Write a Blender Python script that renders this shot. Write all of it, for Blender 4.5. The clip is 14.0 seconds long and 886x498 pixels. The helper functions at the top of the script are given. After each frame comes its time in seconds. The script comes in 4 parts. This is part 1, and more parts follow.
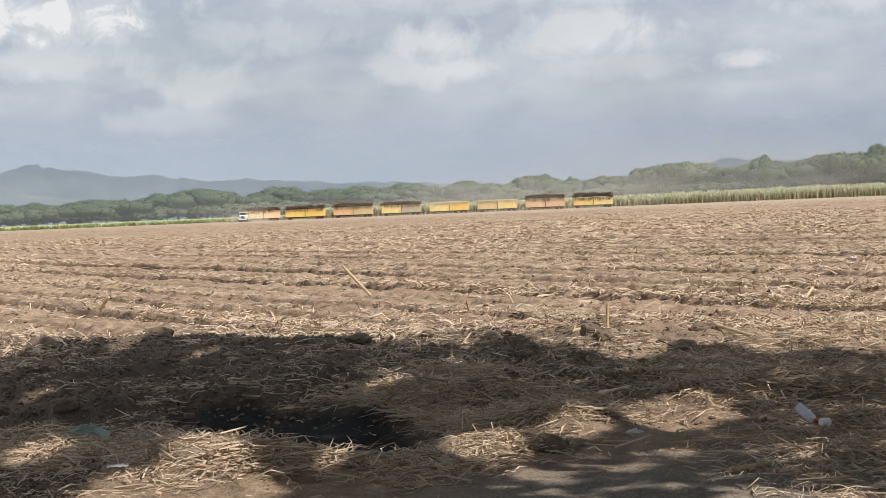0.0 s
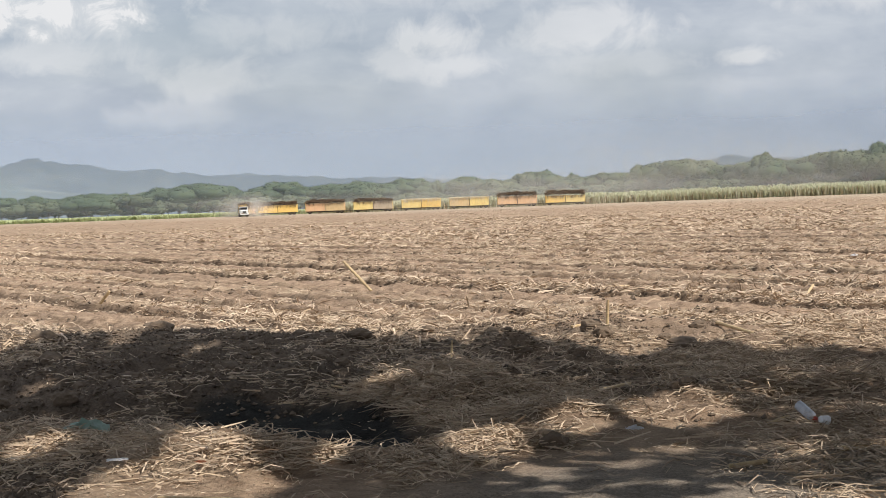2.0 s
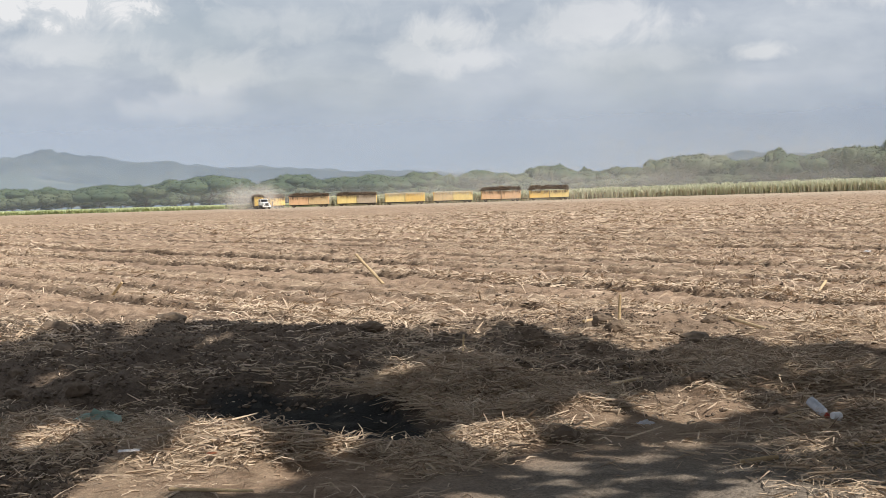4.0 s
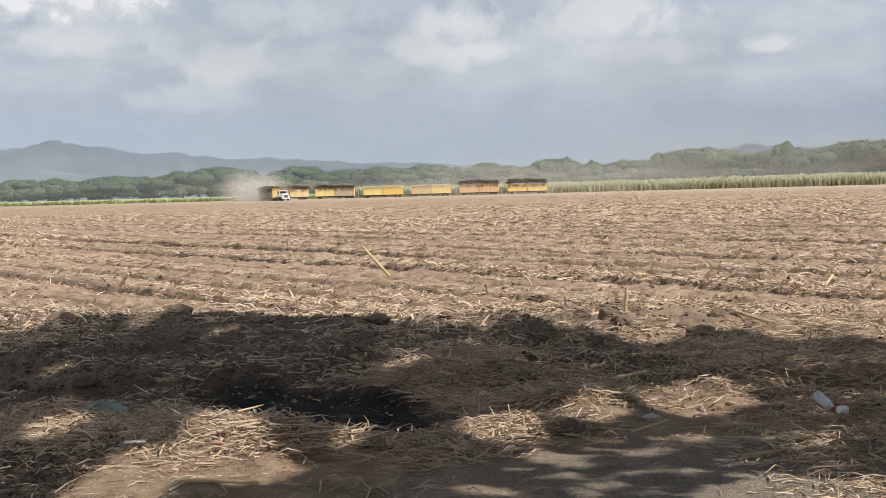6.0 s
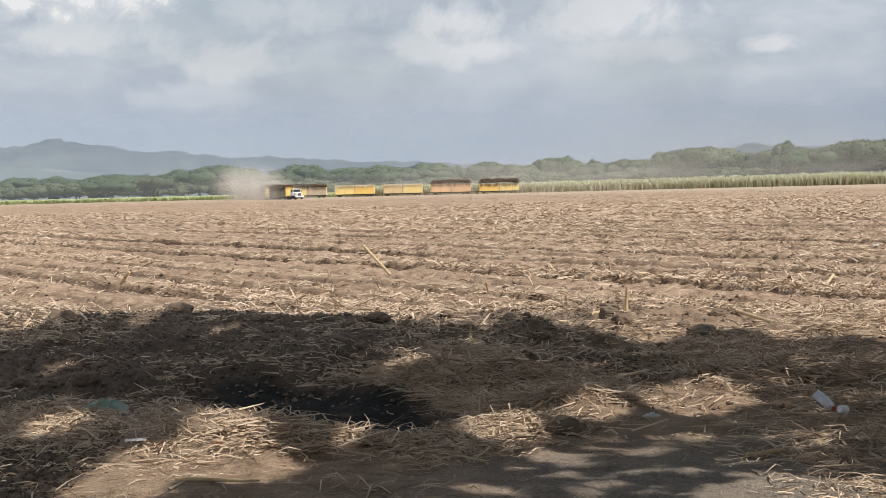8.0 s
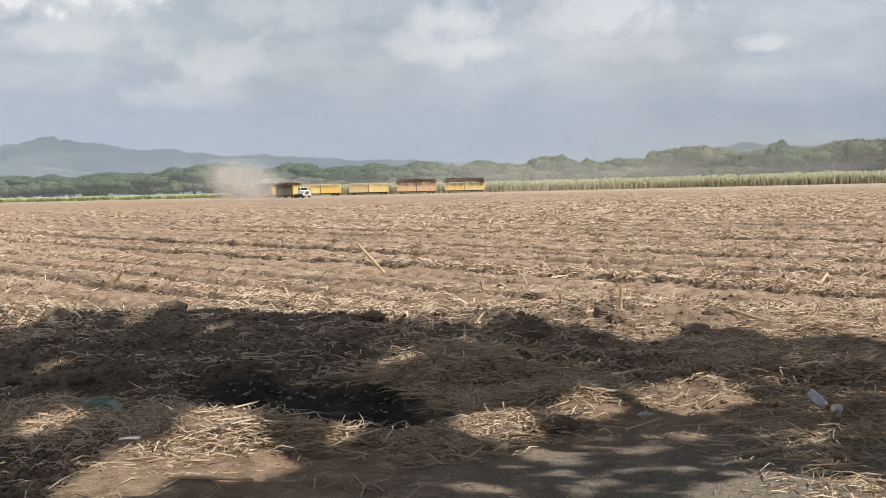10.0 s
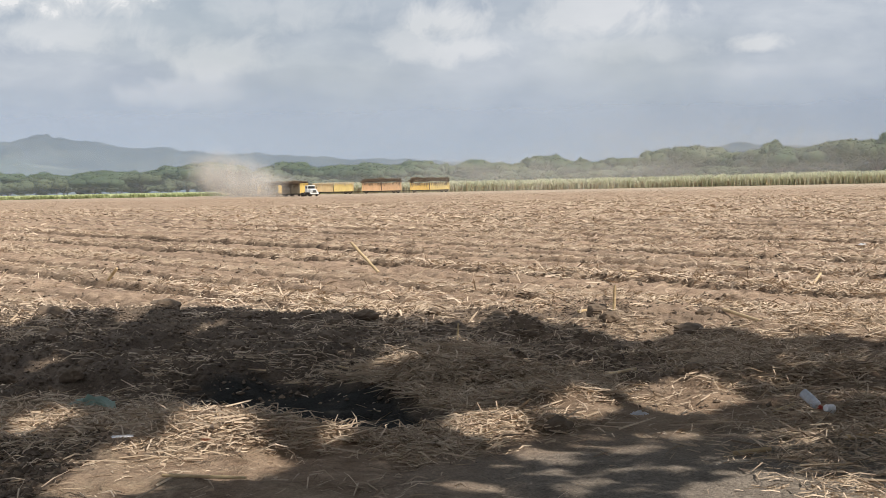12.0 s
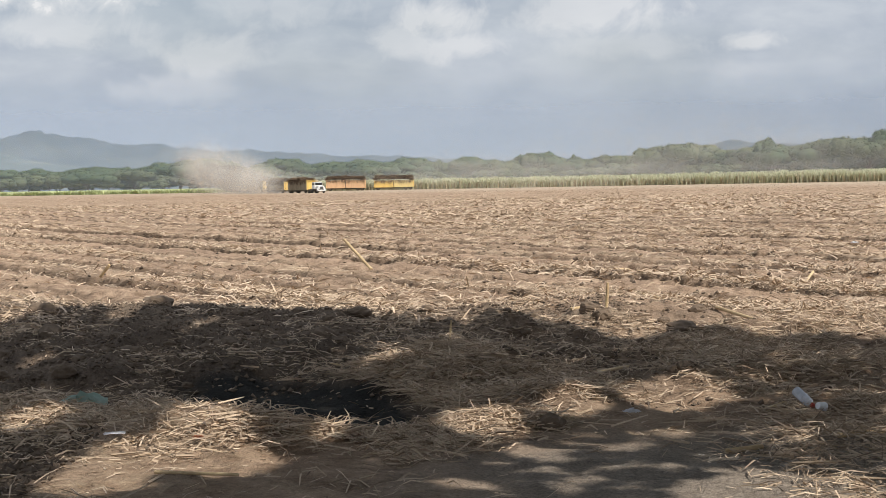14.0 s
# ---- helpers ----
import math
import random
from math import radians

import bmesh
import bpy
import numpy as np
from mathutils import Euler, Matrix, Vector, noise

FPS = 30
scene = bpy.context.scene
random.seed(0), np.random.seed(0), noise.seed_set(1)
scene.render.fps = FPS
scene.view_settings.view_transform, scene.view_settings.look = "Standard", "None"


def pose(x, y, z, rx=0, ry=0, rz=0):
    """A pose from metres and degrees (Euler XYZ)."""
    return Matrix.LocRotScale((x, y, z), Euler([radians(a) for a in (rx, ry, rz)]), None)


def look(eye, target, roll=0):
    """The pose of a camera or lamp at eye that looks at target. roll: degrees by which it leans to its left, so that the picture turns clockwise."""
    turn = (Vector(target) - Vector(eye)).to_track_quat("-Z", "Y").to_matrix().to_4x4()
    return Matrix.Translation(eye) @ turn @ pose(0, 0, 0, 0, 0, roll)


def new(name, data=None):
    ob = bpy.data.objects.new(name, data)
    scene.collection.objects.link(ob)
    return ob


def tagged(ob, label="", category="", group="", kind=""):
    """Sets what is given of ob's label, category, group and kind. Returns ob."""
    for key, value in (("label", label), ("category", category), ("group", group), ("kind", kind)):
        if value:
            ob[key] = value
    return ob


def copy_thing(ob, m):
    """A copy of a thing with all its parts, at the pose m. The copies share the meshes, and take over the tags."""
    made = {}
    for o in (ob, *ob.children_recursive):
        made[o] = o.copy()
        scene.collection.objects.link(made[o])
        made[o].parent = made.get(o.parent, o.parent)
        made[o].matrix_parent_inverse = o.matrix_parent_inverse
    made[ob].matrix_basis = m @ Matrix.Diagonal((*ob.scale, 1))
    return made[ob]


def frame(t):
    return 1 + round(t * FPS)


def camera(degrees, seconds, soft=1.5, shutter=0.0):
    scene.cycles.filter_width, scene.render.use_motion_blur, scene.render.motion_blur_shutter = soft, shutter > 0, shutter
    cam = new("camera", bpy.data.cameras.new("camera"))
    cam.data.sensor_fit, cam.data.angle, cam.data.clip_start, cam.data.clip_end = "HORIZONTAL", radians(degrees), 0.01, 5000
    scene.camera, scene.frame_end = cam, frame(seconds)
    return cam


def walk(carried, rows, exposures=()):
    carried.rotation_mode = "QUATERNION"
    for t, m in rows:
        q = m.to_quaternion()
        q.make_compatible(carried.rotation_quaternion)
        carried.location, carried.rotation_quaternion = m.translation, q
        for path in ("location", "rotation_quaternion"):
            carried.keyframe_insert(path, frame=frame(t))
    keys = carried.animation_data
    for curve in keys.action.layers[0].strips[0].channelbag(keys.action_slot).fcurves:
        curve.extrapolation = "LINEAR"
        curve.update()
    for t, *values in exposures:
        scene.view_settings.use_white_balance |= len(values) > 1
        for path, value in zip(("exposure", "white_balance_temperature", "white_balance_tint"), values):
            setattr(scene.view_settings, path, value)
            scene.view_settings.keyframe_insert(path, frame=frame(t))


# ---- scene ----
cam = camera(31.3, 14.0, soft=0.82)
EYE = (0.0, 0.0, 1.6)
# seconds and the camera's turn in degrees: the holder stands still and swings slowly
TURNS = [
    (0, 88.556, 2.366, -0.129),
    (0.5, 88.506, 2.294, -0.128),
    (1, 88.418, 2.248, -0.113),
    (1.5, 88.416, 2.165, -0.157),
    (2, 88.399, 2.080, -0.098),
    (2.5, 88.333, 1.933, 0.103),
    (3, 88.305, 1.844, 0.178),
    (5.5, 87.942, 1.551, 0.617),
    (6, 87.914, 1.497, 0.604),
    (6.5, 87.908, 1.430, 0.545),
    (7, 87.926, 1.382, 0.642),
    (7.5, 87.915, 1.415, 0.652),
    (8, 87.872, 1.403, 0.636),
    (10.5, 87.804, 1.263, 0.378),
    (11, 87.787, 1.207, 0.327),
    (11.5, 87.782, 1.173, 0.269),
    (12, 87.776, 1.154, 0.210),
    (12.5, 87.748, 1.152, 0.151),
    (13, 87.726, 1.090, 0.100),
    (13.5, 87.703, 1.050, 0.023),
    (14, 87.667, 1.027, -0.041),
]
walk(cam, [(t, pose(*EYE, rx, ry, rz)) for t, rx, ry, rz in TURNS])

# ---- light ----
SUN_EL, SUN_AZ = radians(47), radians(58)
# towards the sun: behind the camera and to its right
TO_SUN = Vector((math.sin(SUN_AZ) * math.cos(SUN_EL), -math.cos(SUN_AZ) * math.cos(SUN_EL), math.sin(SUN_EL)))
sun_data = bpy.data.lights.new("sun", "SUN")
sun_data.energy, sun_data.angle, sun_data.color = 5.0, radians(0.55), (1.0, 0.94, 0.86)
sun = new("sun", sun_data)
sun.matrix_basis = look(TO_SUN * 50, (0, 0, 0))
scene.view_settings.exposure = 0.0
scene.cycles.transparent_max_bounces = 48


class Nodes:
    """Short hand for node trees."""

    def __init__(self, tree):
        self.tree = tree
        tree.nodes.clear()

    def add(self, kind, inputs=None, **props):
        node = self.tree.nodes.new(kind)
        for key, value in props.items():
            if key == "operation":
                node.operation = value
            elif key == "blend_type":
                node.blend_type = value
            elif key == "data_type":
                node.data_type = value
        for key, value in (inputs or {}).items():
            sock = node.inputs[key]
            if isinstance(value, bpy.types.NodeSocket):
                self.tree.links.new(value, sock)
            else:
                sock.default_value = value
        return node

    def math(self, op, a, b=0.0, clamp=False):
        n = self.add("ShaderNodeMath", {0: a, 1: b}, operation=op)
        n.use_clamp = clamp
        return n.outputs[0]

    def vec(self, op, a, b=(0, 0, 0)):
        return self.add("ShaderNodeVectorMath", {0: a, 1: b}, operation=op)

    def mix(self, fac, a, b, blend="MIX"):
        n = self.add("ShaderNodeMix", blend_type=blend, data_type="RGBA")
        n.clamp_factor = True
        for key, value in ((0, fac), (6, a), (7, b)):
            if isinstance(value, bpy.types.NodeSocket):
                self.tree.links.new(value, n.inputs[key])
            elif key == 0:
                n.inputs[key].default_value = value
            else:
                n.inputs[key].default_value = (*value, 1)[:4]
        return n.outputs[2]

    def noise(self, vector, scale, detail=3.0, rough=0.55, distort=0.0):
        n = self.add("ShaderNodeTexNoise", {"Vector": vector, "Scale": scale, "Detail": detail, "Roughness": rough, "Distortion": distort})
        return n.outputs["Fac"]

    def span(self, value, lo, hi, a=0.0, b=1.0):
        n = self.add("ShaderNodeMapRange", {0: value, 1: lo, 2: hi, 3: a, 4: b})
        n.clamp = True
        return n.outputs[0]


world = bpy.data.worlds.new("sky")
scene.world = world
world.use_nodes = True


def build_sky():
    n = Nodes(world.node_tree)
    sky = n.add("ShaderNodeTexSky")
    sky.sky_type, sky.sun_disc = "NISHITA", False
    sky.sun_elevation, sky.sun_rotation = SUN_EL, math.pi - SUN_AZ
    sky.air_density, sky.dust_density, sky.ozone_density = 1.0, 2.5, 1.0
    way = n.add("ShaderNodeTexCoord").outputs["Generated"]
    parts = n.add("ShaderNodeSeparateXYZ", {0: way})
    up = parts.outputs[2]
    # soft banks of cloud, a little flattened
    layer = n.vec("MULTIPLY", way, (1.0, 1.0, 2.3)).outputs[0]
    big = n.noise(layer, 5.0, 5.0, 0.5, 0.3)
    small = n.noise(layer, 15.0, 7.0, 0.55, 0.4)
    heap = n.math("ADD", n.math("ADD", n.math("MULTIPLY", big, 0.42), n.math("MULTIPLY", n.noise(layer, 42.0, 6.0, 0.55, 0.3), 0.18)), n.math("MULTIPLY", small, 0.4))
    shade = n.mix(n.span(heap, 0.42, 0.6), CLOUD_DARK, CLOUD_LIGHT)
    cover = n.span(n.noise(layer, 3.3, 4.0, 0.5, 0.2), 0.3, 0.52, 0.55, 1.0)
    haze = n.span(up, 0.075, 0.01, 0.0, 1.0)
    # the brighter heads of cloud over the field
    bright = None
    for (x, z, wx, wz, force) in CLOUD_HEADS:
        away = n.vec("SUBTRACT", way, (x, math.sqrt(1 - x * x - z * z), z)).outputs[0]
        off = n.vec("MULTIPLY", away, (1 / wx, 0.0, 1 / wz)).outputs[0]
        wob = n.math("MULTIPLY", n.math("SUBTRACT", n.noise(way, 34.0, 9.0, 0.62, 0.5), 0.5), 2.5)
        lobe = n.span(n.math("ADD", n.vec("LENGTH", off).outputs["Value"], wob), 1.0, 0.4, 0.0, force)
        bright = lobe if bright is None else n.math("MAXIMUM", bright, lobe)
    sheet = n.mix(bright, shade, CLOUD_HEAD)
    body = n.mix(n.math("MAXIMUM", n.math("MULTIPLY", cover, 0.92), bright), sky.outputs[0], sheet)
    body = n.mix(n.math("MULTIPLY", haze, 0.85), body, SKY_HAZE)
    back = n.add("ShaderNodeBackground", {"Color": body, "Strength": 0.1})
    out = n.add("ShaderNodeOutputWorld", {"Surface": back.outputs[0]})


CLOUD_DARK, CLOUD_LIGHT, CLOUD_HEAD, SKY_HAZE = (4.6, 5.1, 5.95), (6.1, 6.5, 7.1), (8.6, 8.6, 8.7), (4.55, 5.25, 6.15)
CLOUD_HEADS = [(0.0, 0.104, 0.03, 0.017, 0.75), (0.014, 0.086, 0.034, 0.012, 0.55), (-0.024, 0.09, 0.03, 0.012, 0.5), (-0.25, 0.128, 0.1, 0.026, 0.95), (-0.24, 0.1, 0.07, 0.014, 0.5), (-0.137, 0.082, 0.036, 0.017, 0.5), (-0.1, 0.112, 0.06, 0.014, 0.4), (0.095, 0.106, 0.06, 0.016, 0.6), (0.191, 0.084, 0.022, 0.007, 0.6), (-0.165, 0.062, 0.045, 0.01, 0.4), (0.26, 0.118, 0.06, 0.012, 0.5), (0.12, 0.085, 0.06, 0.009, 0.3), (0.19, 0.068, 0.03, 0.008, 0.25), (0.05, 0.135, 0.2, 0.014, 0.4)]
build_sky()


# ---- materials ----
def material(name):
    m = bpy.data.materials.new(name)
    m.use_nodes = True
    return m, Nodes(m.node_tree)


def finish(n, color, rough=0.8, height=None, bump=0.3, dist=0.02, metal=0.0, spec=0.3, extra=None):
    inputs = {"Base Color": color, "Roughness": rough, "Metallic": metal, "Specular IOR Level": spec}
    inputs.update(extra or {})
    if height is not None:
        inputs["Normal"] = n.add("ShaderNodeBump", {"Height": height, "Strength": bump, "Distance": dist}).outputs[0]
    if not isinstance(color, bpy.types.NodeSocket):
        inputs["Base Color"] = (*color, 1)[:4]
    shader = n.add("ShaderNodeBsdfPrincipled", inputs)
    n.add("ShaderNodeOutputMaterial", {"Surface": shader.outputs[0]})


def worn(name, a, b, scale=3.0, rough=0.6, dirt=(0.2, 0.15, 0.1), dirt_amount=0.35, metal=0.0, streak=False):
    """Paint or plastic in two shades with dirt in patches, or in streaks that run down."""
    m, n = material(name)
    at = n.add("ShaderNodeTexCoord").outputs["Object"]
    base = n.mix(n.span(n.noise(at, scale, 4), 0.35, 0.65), a, b)
    where = n.vec("MULTIPLY", at, (3.0, 3.0, 0.35)).outputs[0] if streak else at
    spots = n.span(n.noise(where, scale * 1.3, 6, 0.65), 0.5, 0.72, 0.0, dirt_amount)
    finish(n, n.mix(spots, base, dirt), n.span(spots, 0, 0.5, rough, 0.95), n.noise(at, scale * 9, 4), 0.15, 0.01, metal)
    return m


def island(name, a, b, c, rough=0.75, grain=40.0, through_light=0.0):
    """Blades, straws and leaves: each piece has a shade of its own."""
    m, n = material(name)
    at = n.add("ShaderNodeTexCoord").outputs["Object"]
    rnd = n.add("ShaderNodeNewGeometry").outputs["Random Per Island"]
    col = n.mix(n.span(rnd, 0.0, 0.6), a, b)
    col = n.mix(n.span(rnd, 0.6, 1.0), col, c)
    col = n.mix(n.span(n.noise(at, grain, 2), 0.3, 0.7, 0.0, 0.35), col, tuple(0.55 * v for v in a))
    extra = {}
    if through_light:
        diff = n.add("ShaderNodeBsdfPrincipled", {"Base Color": col, "Roughness": rough, "Specular IOR Level": 0.2})
        trans = n.add("ShaderNodeBsdfTranslucent", {"Color": col})
        mixed = n.add("ShaderNodeMixShader", {0: through_light, 1: diff.outputs[0], 2: trans.outputs[0]})
        n.add("ShaderNodeOutputMaterial", {"Surface": mixed.outputs[0]})
    else:
        finish(n, col, rough, spec=0.25)
    return m


ROW_ALONG, ROW_ACROSS, ROW_STEP = (0.5, -0.866), (0.866, 0.5), 1.43
DEEP_AT, DEEP_STEP = 6.05, 2.35
HOLLOW = (-1.12, 11.95)


def soil_material():
    m, n = material("field_soil")
    at = n.add("ShaderNodeTexCoord").outputs["Object"]
    parts = n.add("ShaderNodeSeparateXYZ", {0: at})
    x, y = parts.outputs[0], parts.outputs[1]
    across = n.math("DIVIDE", n.math("ADD", n.math("MULTIPLY", x, ROW_ACROSS[0]), n.math("MULTIPLY", y, ROW_ACROSS[1])), ROW_STEP)
    along = n.math("ADD", n.math("MULTIPLY", x, ROW_ALONG[0]), n.math("MULTIPLY", y, ROW_ALONG[1]))
    bend = n.math("MULTIPLY", n.math("SINE", n.math("MULTIPLY", along, 0.09)), 0.16)
    lane = n.math("MULTIPLY", n.math("SUBTRACT", n.math("ADD", across, bend), DEEP_AT + 0.06), 2 * math.pi / DEEP_STEP)
    stretched = n.add("ShaderNodeCombineXYZ", {0: n.math("MULTIPLY", across, 1.5), 1: n.math("MULTIPLY", along, 0.35), 2: 0.0}).outputs[0]
    mats = n.noise(stretched, 0.9, 5, 0.6)
    clumps = n.noise(at, 1.6, 6, 0.68, 0.6)
    fine = n.noise(at, 14.0, 5, 0.7, 0.8)
    wide = n.noise(at, 0.045, 3)
    straw = n.math("ADD", n.math("ADD", n.math("MULTIPLY", n.math("COSINE", n.math("SUBTRACT", lane, 1.5)), 0.09), n.math("MULTIPLY", mats, 0.42)), n.math("ADD", n.math("MULTIPLY", clumps, 0.5), n.math("MULTIPLY", fine, 0.32)))
    cover = n.span(n.math("ADD", straw, n.math("ADD", n.math("MULTIPLY", wide, 0.15), n.math("MULTIPLY", n.noise(at, 0.28, 4, 0.6), 0.3))), 0.86, 1.12)
    soil = n.mix(n.span(n.noise(at, 3.0, 7, 0.75), 0.36, 0.62), SOIL_DARK, SOIL_LIGHT)
    litter = n.mix(n.span(fine, 0.35, 0.65), STRAW_DARK, STRAW_LIGHT)
    col = n.mix(n.math("MULTIPLY", cover, 0.85), soil, litter)
    # bare earth along the furrows' broken edges, with their shade painted in
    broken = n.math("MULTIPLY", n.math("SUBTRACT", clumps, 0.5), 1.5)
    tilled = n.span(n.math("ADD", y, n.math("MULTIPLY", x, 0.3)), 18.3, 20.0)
    furrow_shade = n.add("ShaderNodeAttribute")
    furrow_shade.attribute_name = "furrow"
    edge = n.math("MULTIPLY", furrow_shade.outputs["Fac"], n.span(n.math("ADD", clumps, n.math("MULTIPLY", fine, 0.5)), 0.5, 0.78, 0.35, 1.0))
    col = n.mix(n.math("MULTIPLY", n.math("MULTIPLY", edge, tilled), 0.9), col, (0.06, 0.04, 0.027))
    # distant furrows: their shade as dark bands painted along the lanes
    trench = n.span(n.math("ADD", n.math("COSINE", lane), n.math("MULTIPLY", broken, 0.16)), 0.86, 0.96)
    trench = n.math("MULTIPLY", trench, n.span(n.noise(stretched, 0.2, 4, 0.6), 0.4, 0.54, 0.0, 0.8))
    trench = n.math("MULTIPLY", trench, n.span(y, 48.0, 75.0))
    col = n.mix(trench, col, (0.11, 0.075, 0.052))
    bare = n.math("MULTIPLY", n.span(n.noise(stretched, 0.22, 6, 0.68), 0.5, 0.66), 0.5)
    col = n.mix(bare, col, (0.2, 0.142, 0.1))
    # trodden, dusty earth of the track at the field's near edge
    track = n.math("MULTIPLY", n.span(n.math("ADD", y, n.math("MULTIPLY", n.noise(at, 0.8, 4), 2.0)), 11.4, 10.0), n.span(n.math("ADD", x, n.noise(at, 0.9, 3)), -0.2, 1.2))
    col = n.mix(n.math("MULTIPLY", track, 0.85), col, n.mix(n.span(fine, 0.3, 0.7), (0.24, 0.205, 0.17), (0.4, 0.35, 0.29)))
    # bare smooth headland where the wagons turn
    reach = n.math("ADD", n.math("ADD", y, n.math("MULTIPLY", x, 0.7)), n.math("MULTIPLY", n.noise(at, 0.03, 5, 0.6), 80.0))
    head = n.math("MULTIPLY", n.span(reach, 335.0, 470.0), 0.7)
    col = n.mix(head, col, (0.5, 0.41, 0.31))
    # turned earth of the bank, with the tree's shade deepened in its colour
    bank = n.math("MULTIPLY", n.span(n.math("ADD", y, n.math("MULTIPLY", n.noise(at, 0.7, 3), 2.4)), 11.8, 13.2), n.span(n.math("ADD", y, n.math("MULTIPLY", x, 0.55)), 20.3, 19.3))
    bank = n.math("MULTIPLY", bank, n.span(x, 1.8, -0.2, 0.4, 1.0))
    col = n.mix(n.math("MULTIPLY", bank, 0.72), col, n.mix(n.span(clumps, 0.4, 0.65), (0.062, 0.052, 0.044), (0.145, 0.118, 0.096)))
    # darker soil in the near left corner
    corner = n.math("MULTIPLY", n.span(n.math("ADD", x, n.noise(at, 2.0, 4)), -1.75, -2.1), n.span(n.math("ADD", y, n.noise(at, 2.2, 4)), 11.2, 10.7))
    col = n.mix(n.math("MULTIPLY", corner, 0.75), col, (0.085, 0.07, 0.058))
    # the hollow's dark earth, its deep shade painted in nearly black
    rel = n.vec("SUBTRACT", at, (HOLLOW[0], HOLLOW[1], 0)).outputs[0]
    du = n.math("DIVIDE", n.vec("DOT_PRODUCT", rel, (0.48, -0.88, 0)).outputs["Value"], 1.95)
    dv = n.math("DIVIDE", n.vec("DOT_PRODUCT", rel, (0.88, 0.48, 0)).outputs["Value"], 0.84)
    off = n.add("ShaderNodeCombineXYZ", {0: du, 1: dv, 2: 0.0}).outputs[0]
    hollow_shade = n.span(n.math("ADD", n.vec("LENGTH", off).outputs["Value"], n.math("MULTIPLY", n.math("SUBTRACT", n.noise(at, 2.5, 4), 0.5), 0.5)), 1.0, 0.72)
    col = n.mix(n.math("MULTIPLY", hollow_shade, 0.95), col, n.mix(fine, (0.018, 0.02, 0.019), (0.035, 0.036, 0.033)))
    # crumbs
    crumbs = n.noise(at, 48.0, 5, 0.7)
    col = n.mix(1.0, col, n.span(crumbs, 0.34, 0.66, 1.18, 0.6), "MULTIPLY")
    height = n.math("ADD", n.math("ADD", n.math("MULTIPLY", clumps, 0.55), n.math("MULTIPLY", fine, 0.35)), n.math("MULTIPLY", crumbs, 0.16))
    finish(n, col, 0.95, height, 1.0, 0.12, spec=0.1)
    return m


SOIL_DARK, SOIL_LIGHT = (0.25, 0.17, 0.115), (0.55, 0.4, 0.28)
STRAW_DARK, STRAW_LIGHT = (0.38, 0.29, 0.2), (0.6, 0.49, 0.34)
SOIL = soil_material()
STRAW = island("dry_straw", (0.46, 0.345, 0.235), (0.75, 0.6, 0.45), (0.21, 0.147, 0.1))
CANE_LEAF = island("cane_leaf", (0.7, 0.69, 0.53), (0.6, 0.62, 0.42), (0.7, 0.64, 0.5), through_light=0.4, grain=3.0)
CANE_DRY = island("cane_dry_leaf", (0.48, 0.4, 0.26), (0.55, 0.46, 0.31), (0.3, 0.23, 0.14), grain=3.0)
GREEN_CROP = island("young_cane_leaf", (0.62, 0.68, 0.38), (0.68, 0.72, 0.44), (0.52, 0.58, 0.3), through_light=0.4, grain=3.0)
FOLIAGE = island("tree_foliage", (0.088, 0.12, 0.066), (0.108, 0.142, 0.08), (0.078, 0.105, 0.06), through_light=0.15, grain=0.5)
FOLIAGE_OLIVE = island("olive_tree_foliage", (0.118, 0.14, 0.078), (0.138, 0.158, 0.09), (0.105, 0.126, 0.07), through_light=0.15, grain=0.5)
BARK = worn("bark", (0.12, 0.09, 0.07), (0.2, 0.16, 0.12), 2.0, 0.9)
HILL_FAR = worn("distant_hill", (0.04, 0.055, 0.048), (0.06, 0.075, 0.06), 0.004, 1.0, (0.2, 0.2, 0.14), 0.5)
HILL_NEAR = worn("near_hill", (0.07, 0.09, 0.06), (0.1, 0.12, 0.08), 0.006, 1.0, (0.3, 0.29, 0.2), 0.8)


def dust_material(name, strength, col, breaks=True):
    m, n = material(name)
    at = n.add("ShaderNodeTexCoord").outputs["Object"]
    uv = n.add("ShaderNodeAttribute")
    uv.attribute_name = "thickness"
    wisps = n.noise(at, 0.13 if breaks else 0.01, 7, 0.62, 1.2)
    amount = n.math("MULTIPLY", uv.outputs["Fac"], n.span(wisps, 0.32, 0.66, 0.05 if breaks else 0.85, 1.0))
    amount = n.math("MULTIPLY", amount, strength, True)
    clear = n.add("ShaderNodeBsdfTransparent")
    soft = n.add("ShaderNodeBsdfDiffuse", {"Color": (*col, 1)})
    thru = n.add("ShaderNodeBsdfTranslucent", {"Color": (*col, 1)})
    both = n.add("ShaderNodeMixShader", {0: 0.35, 1: soft.outputs[0], 2: thru.outputs[0]})
    mixed = n.add("ShaderNodeMixShader", {0: amount, 1: clear.outputs[0], 2: both.outputs[0]})
    n.add("ShaderNodeOutputMaterial", {"Surface": mixed.outputs[0]})
    return m


DUST = dust_material("dust", 0.16, (0.76, 0.725, 0.67))
DUST_THIN = dust_material("thin_dust", 0.2, (0.72, 0.7, 0.64))
FRONT_DUST = dust_material("settling_dust", 0.26, (0.78, 0.72, 0.63))
# haze of the air, put into the colour of see-through sheets
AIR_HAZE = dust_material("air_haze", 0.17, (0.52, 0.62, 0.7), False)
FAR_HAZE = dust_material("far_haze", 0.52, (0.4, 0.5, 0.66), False)


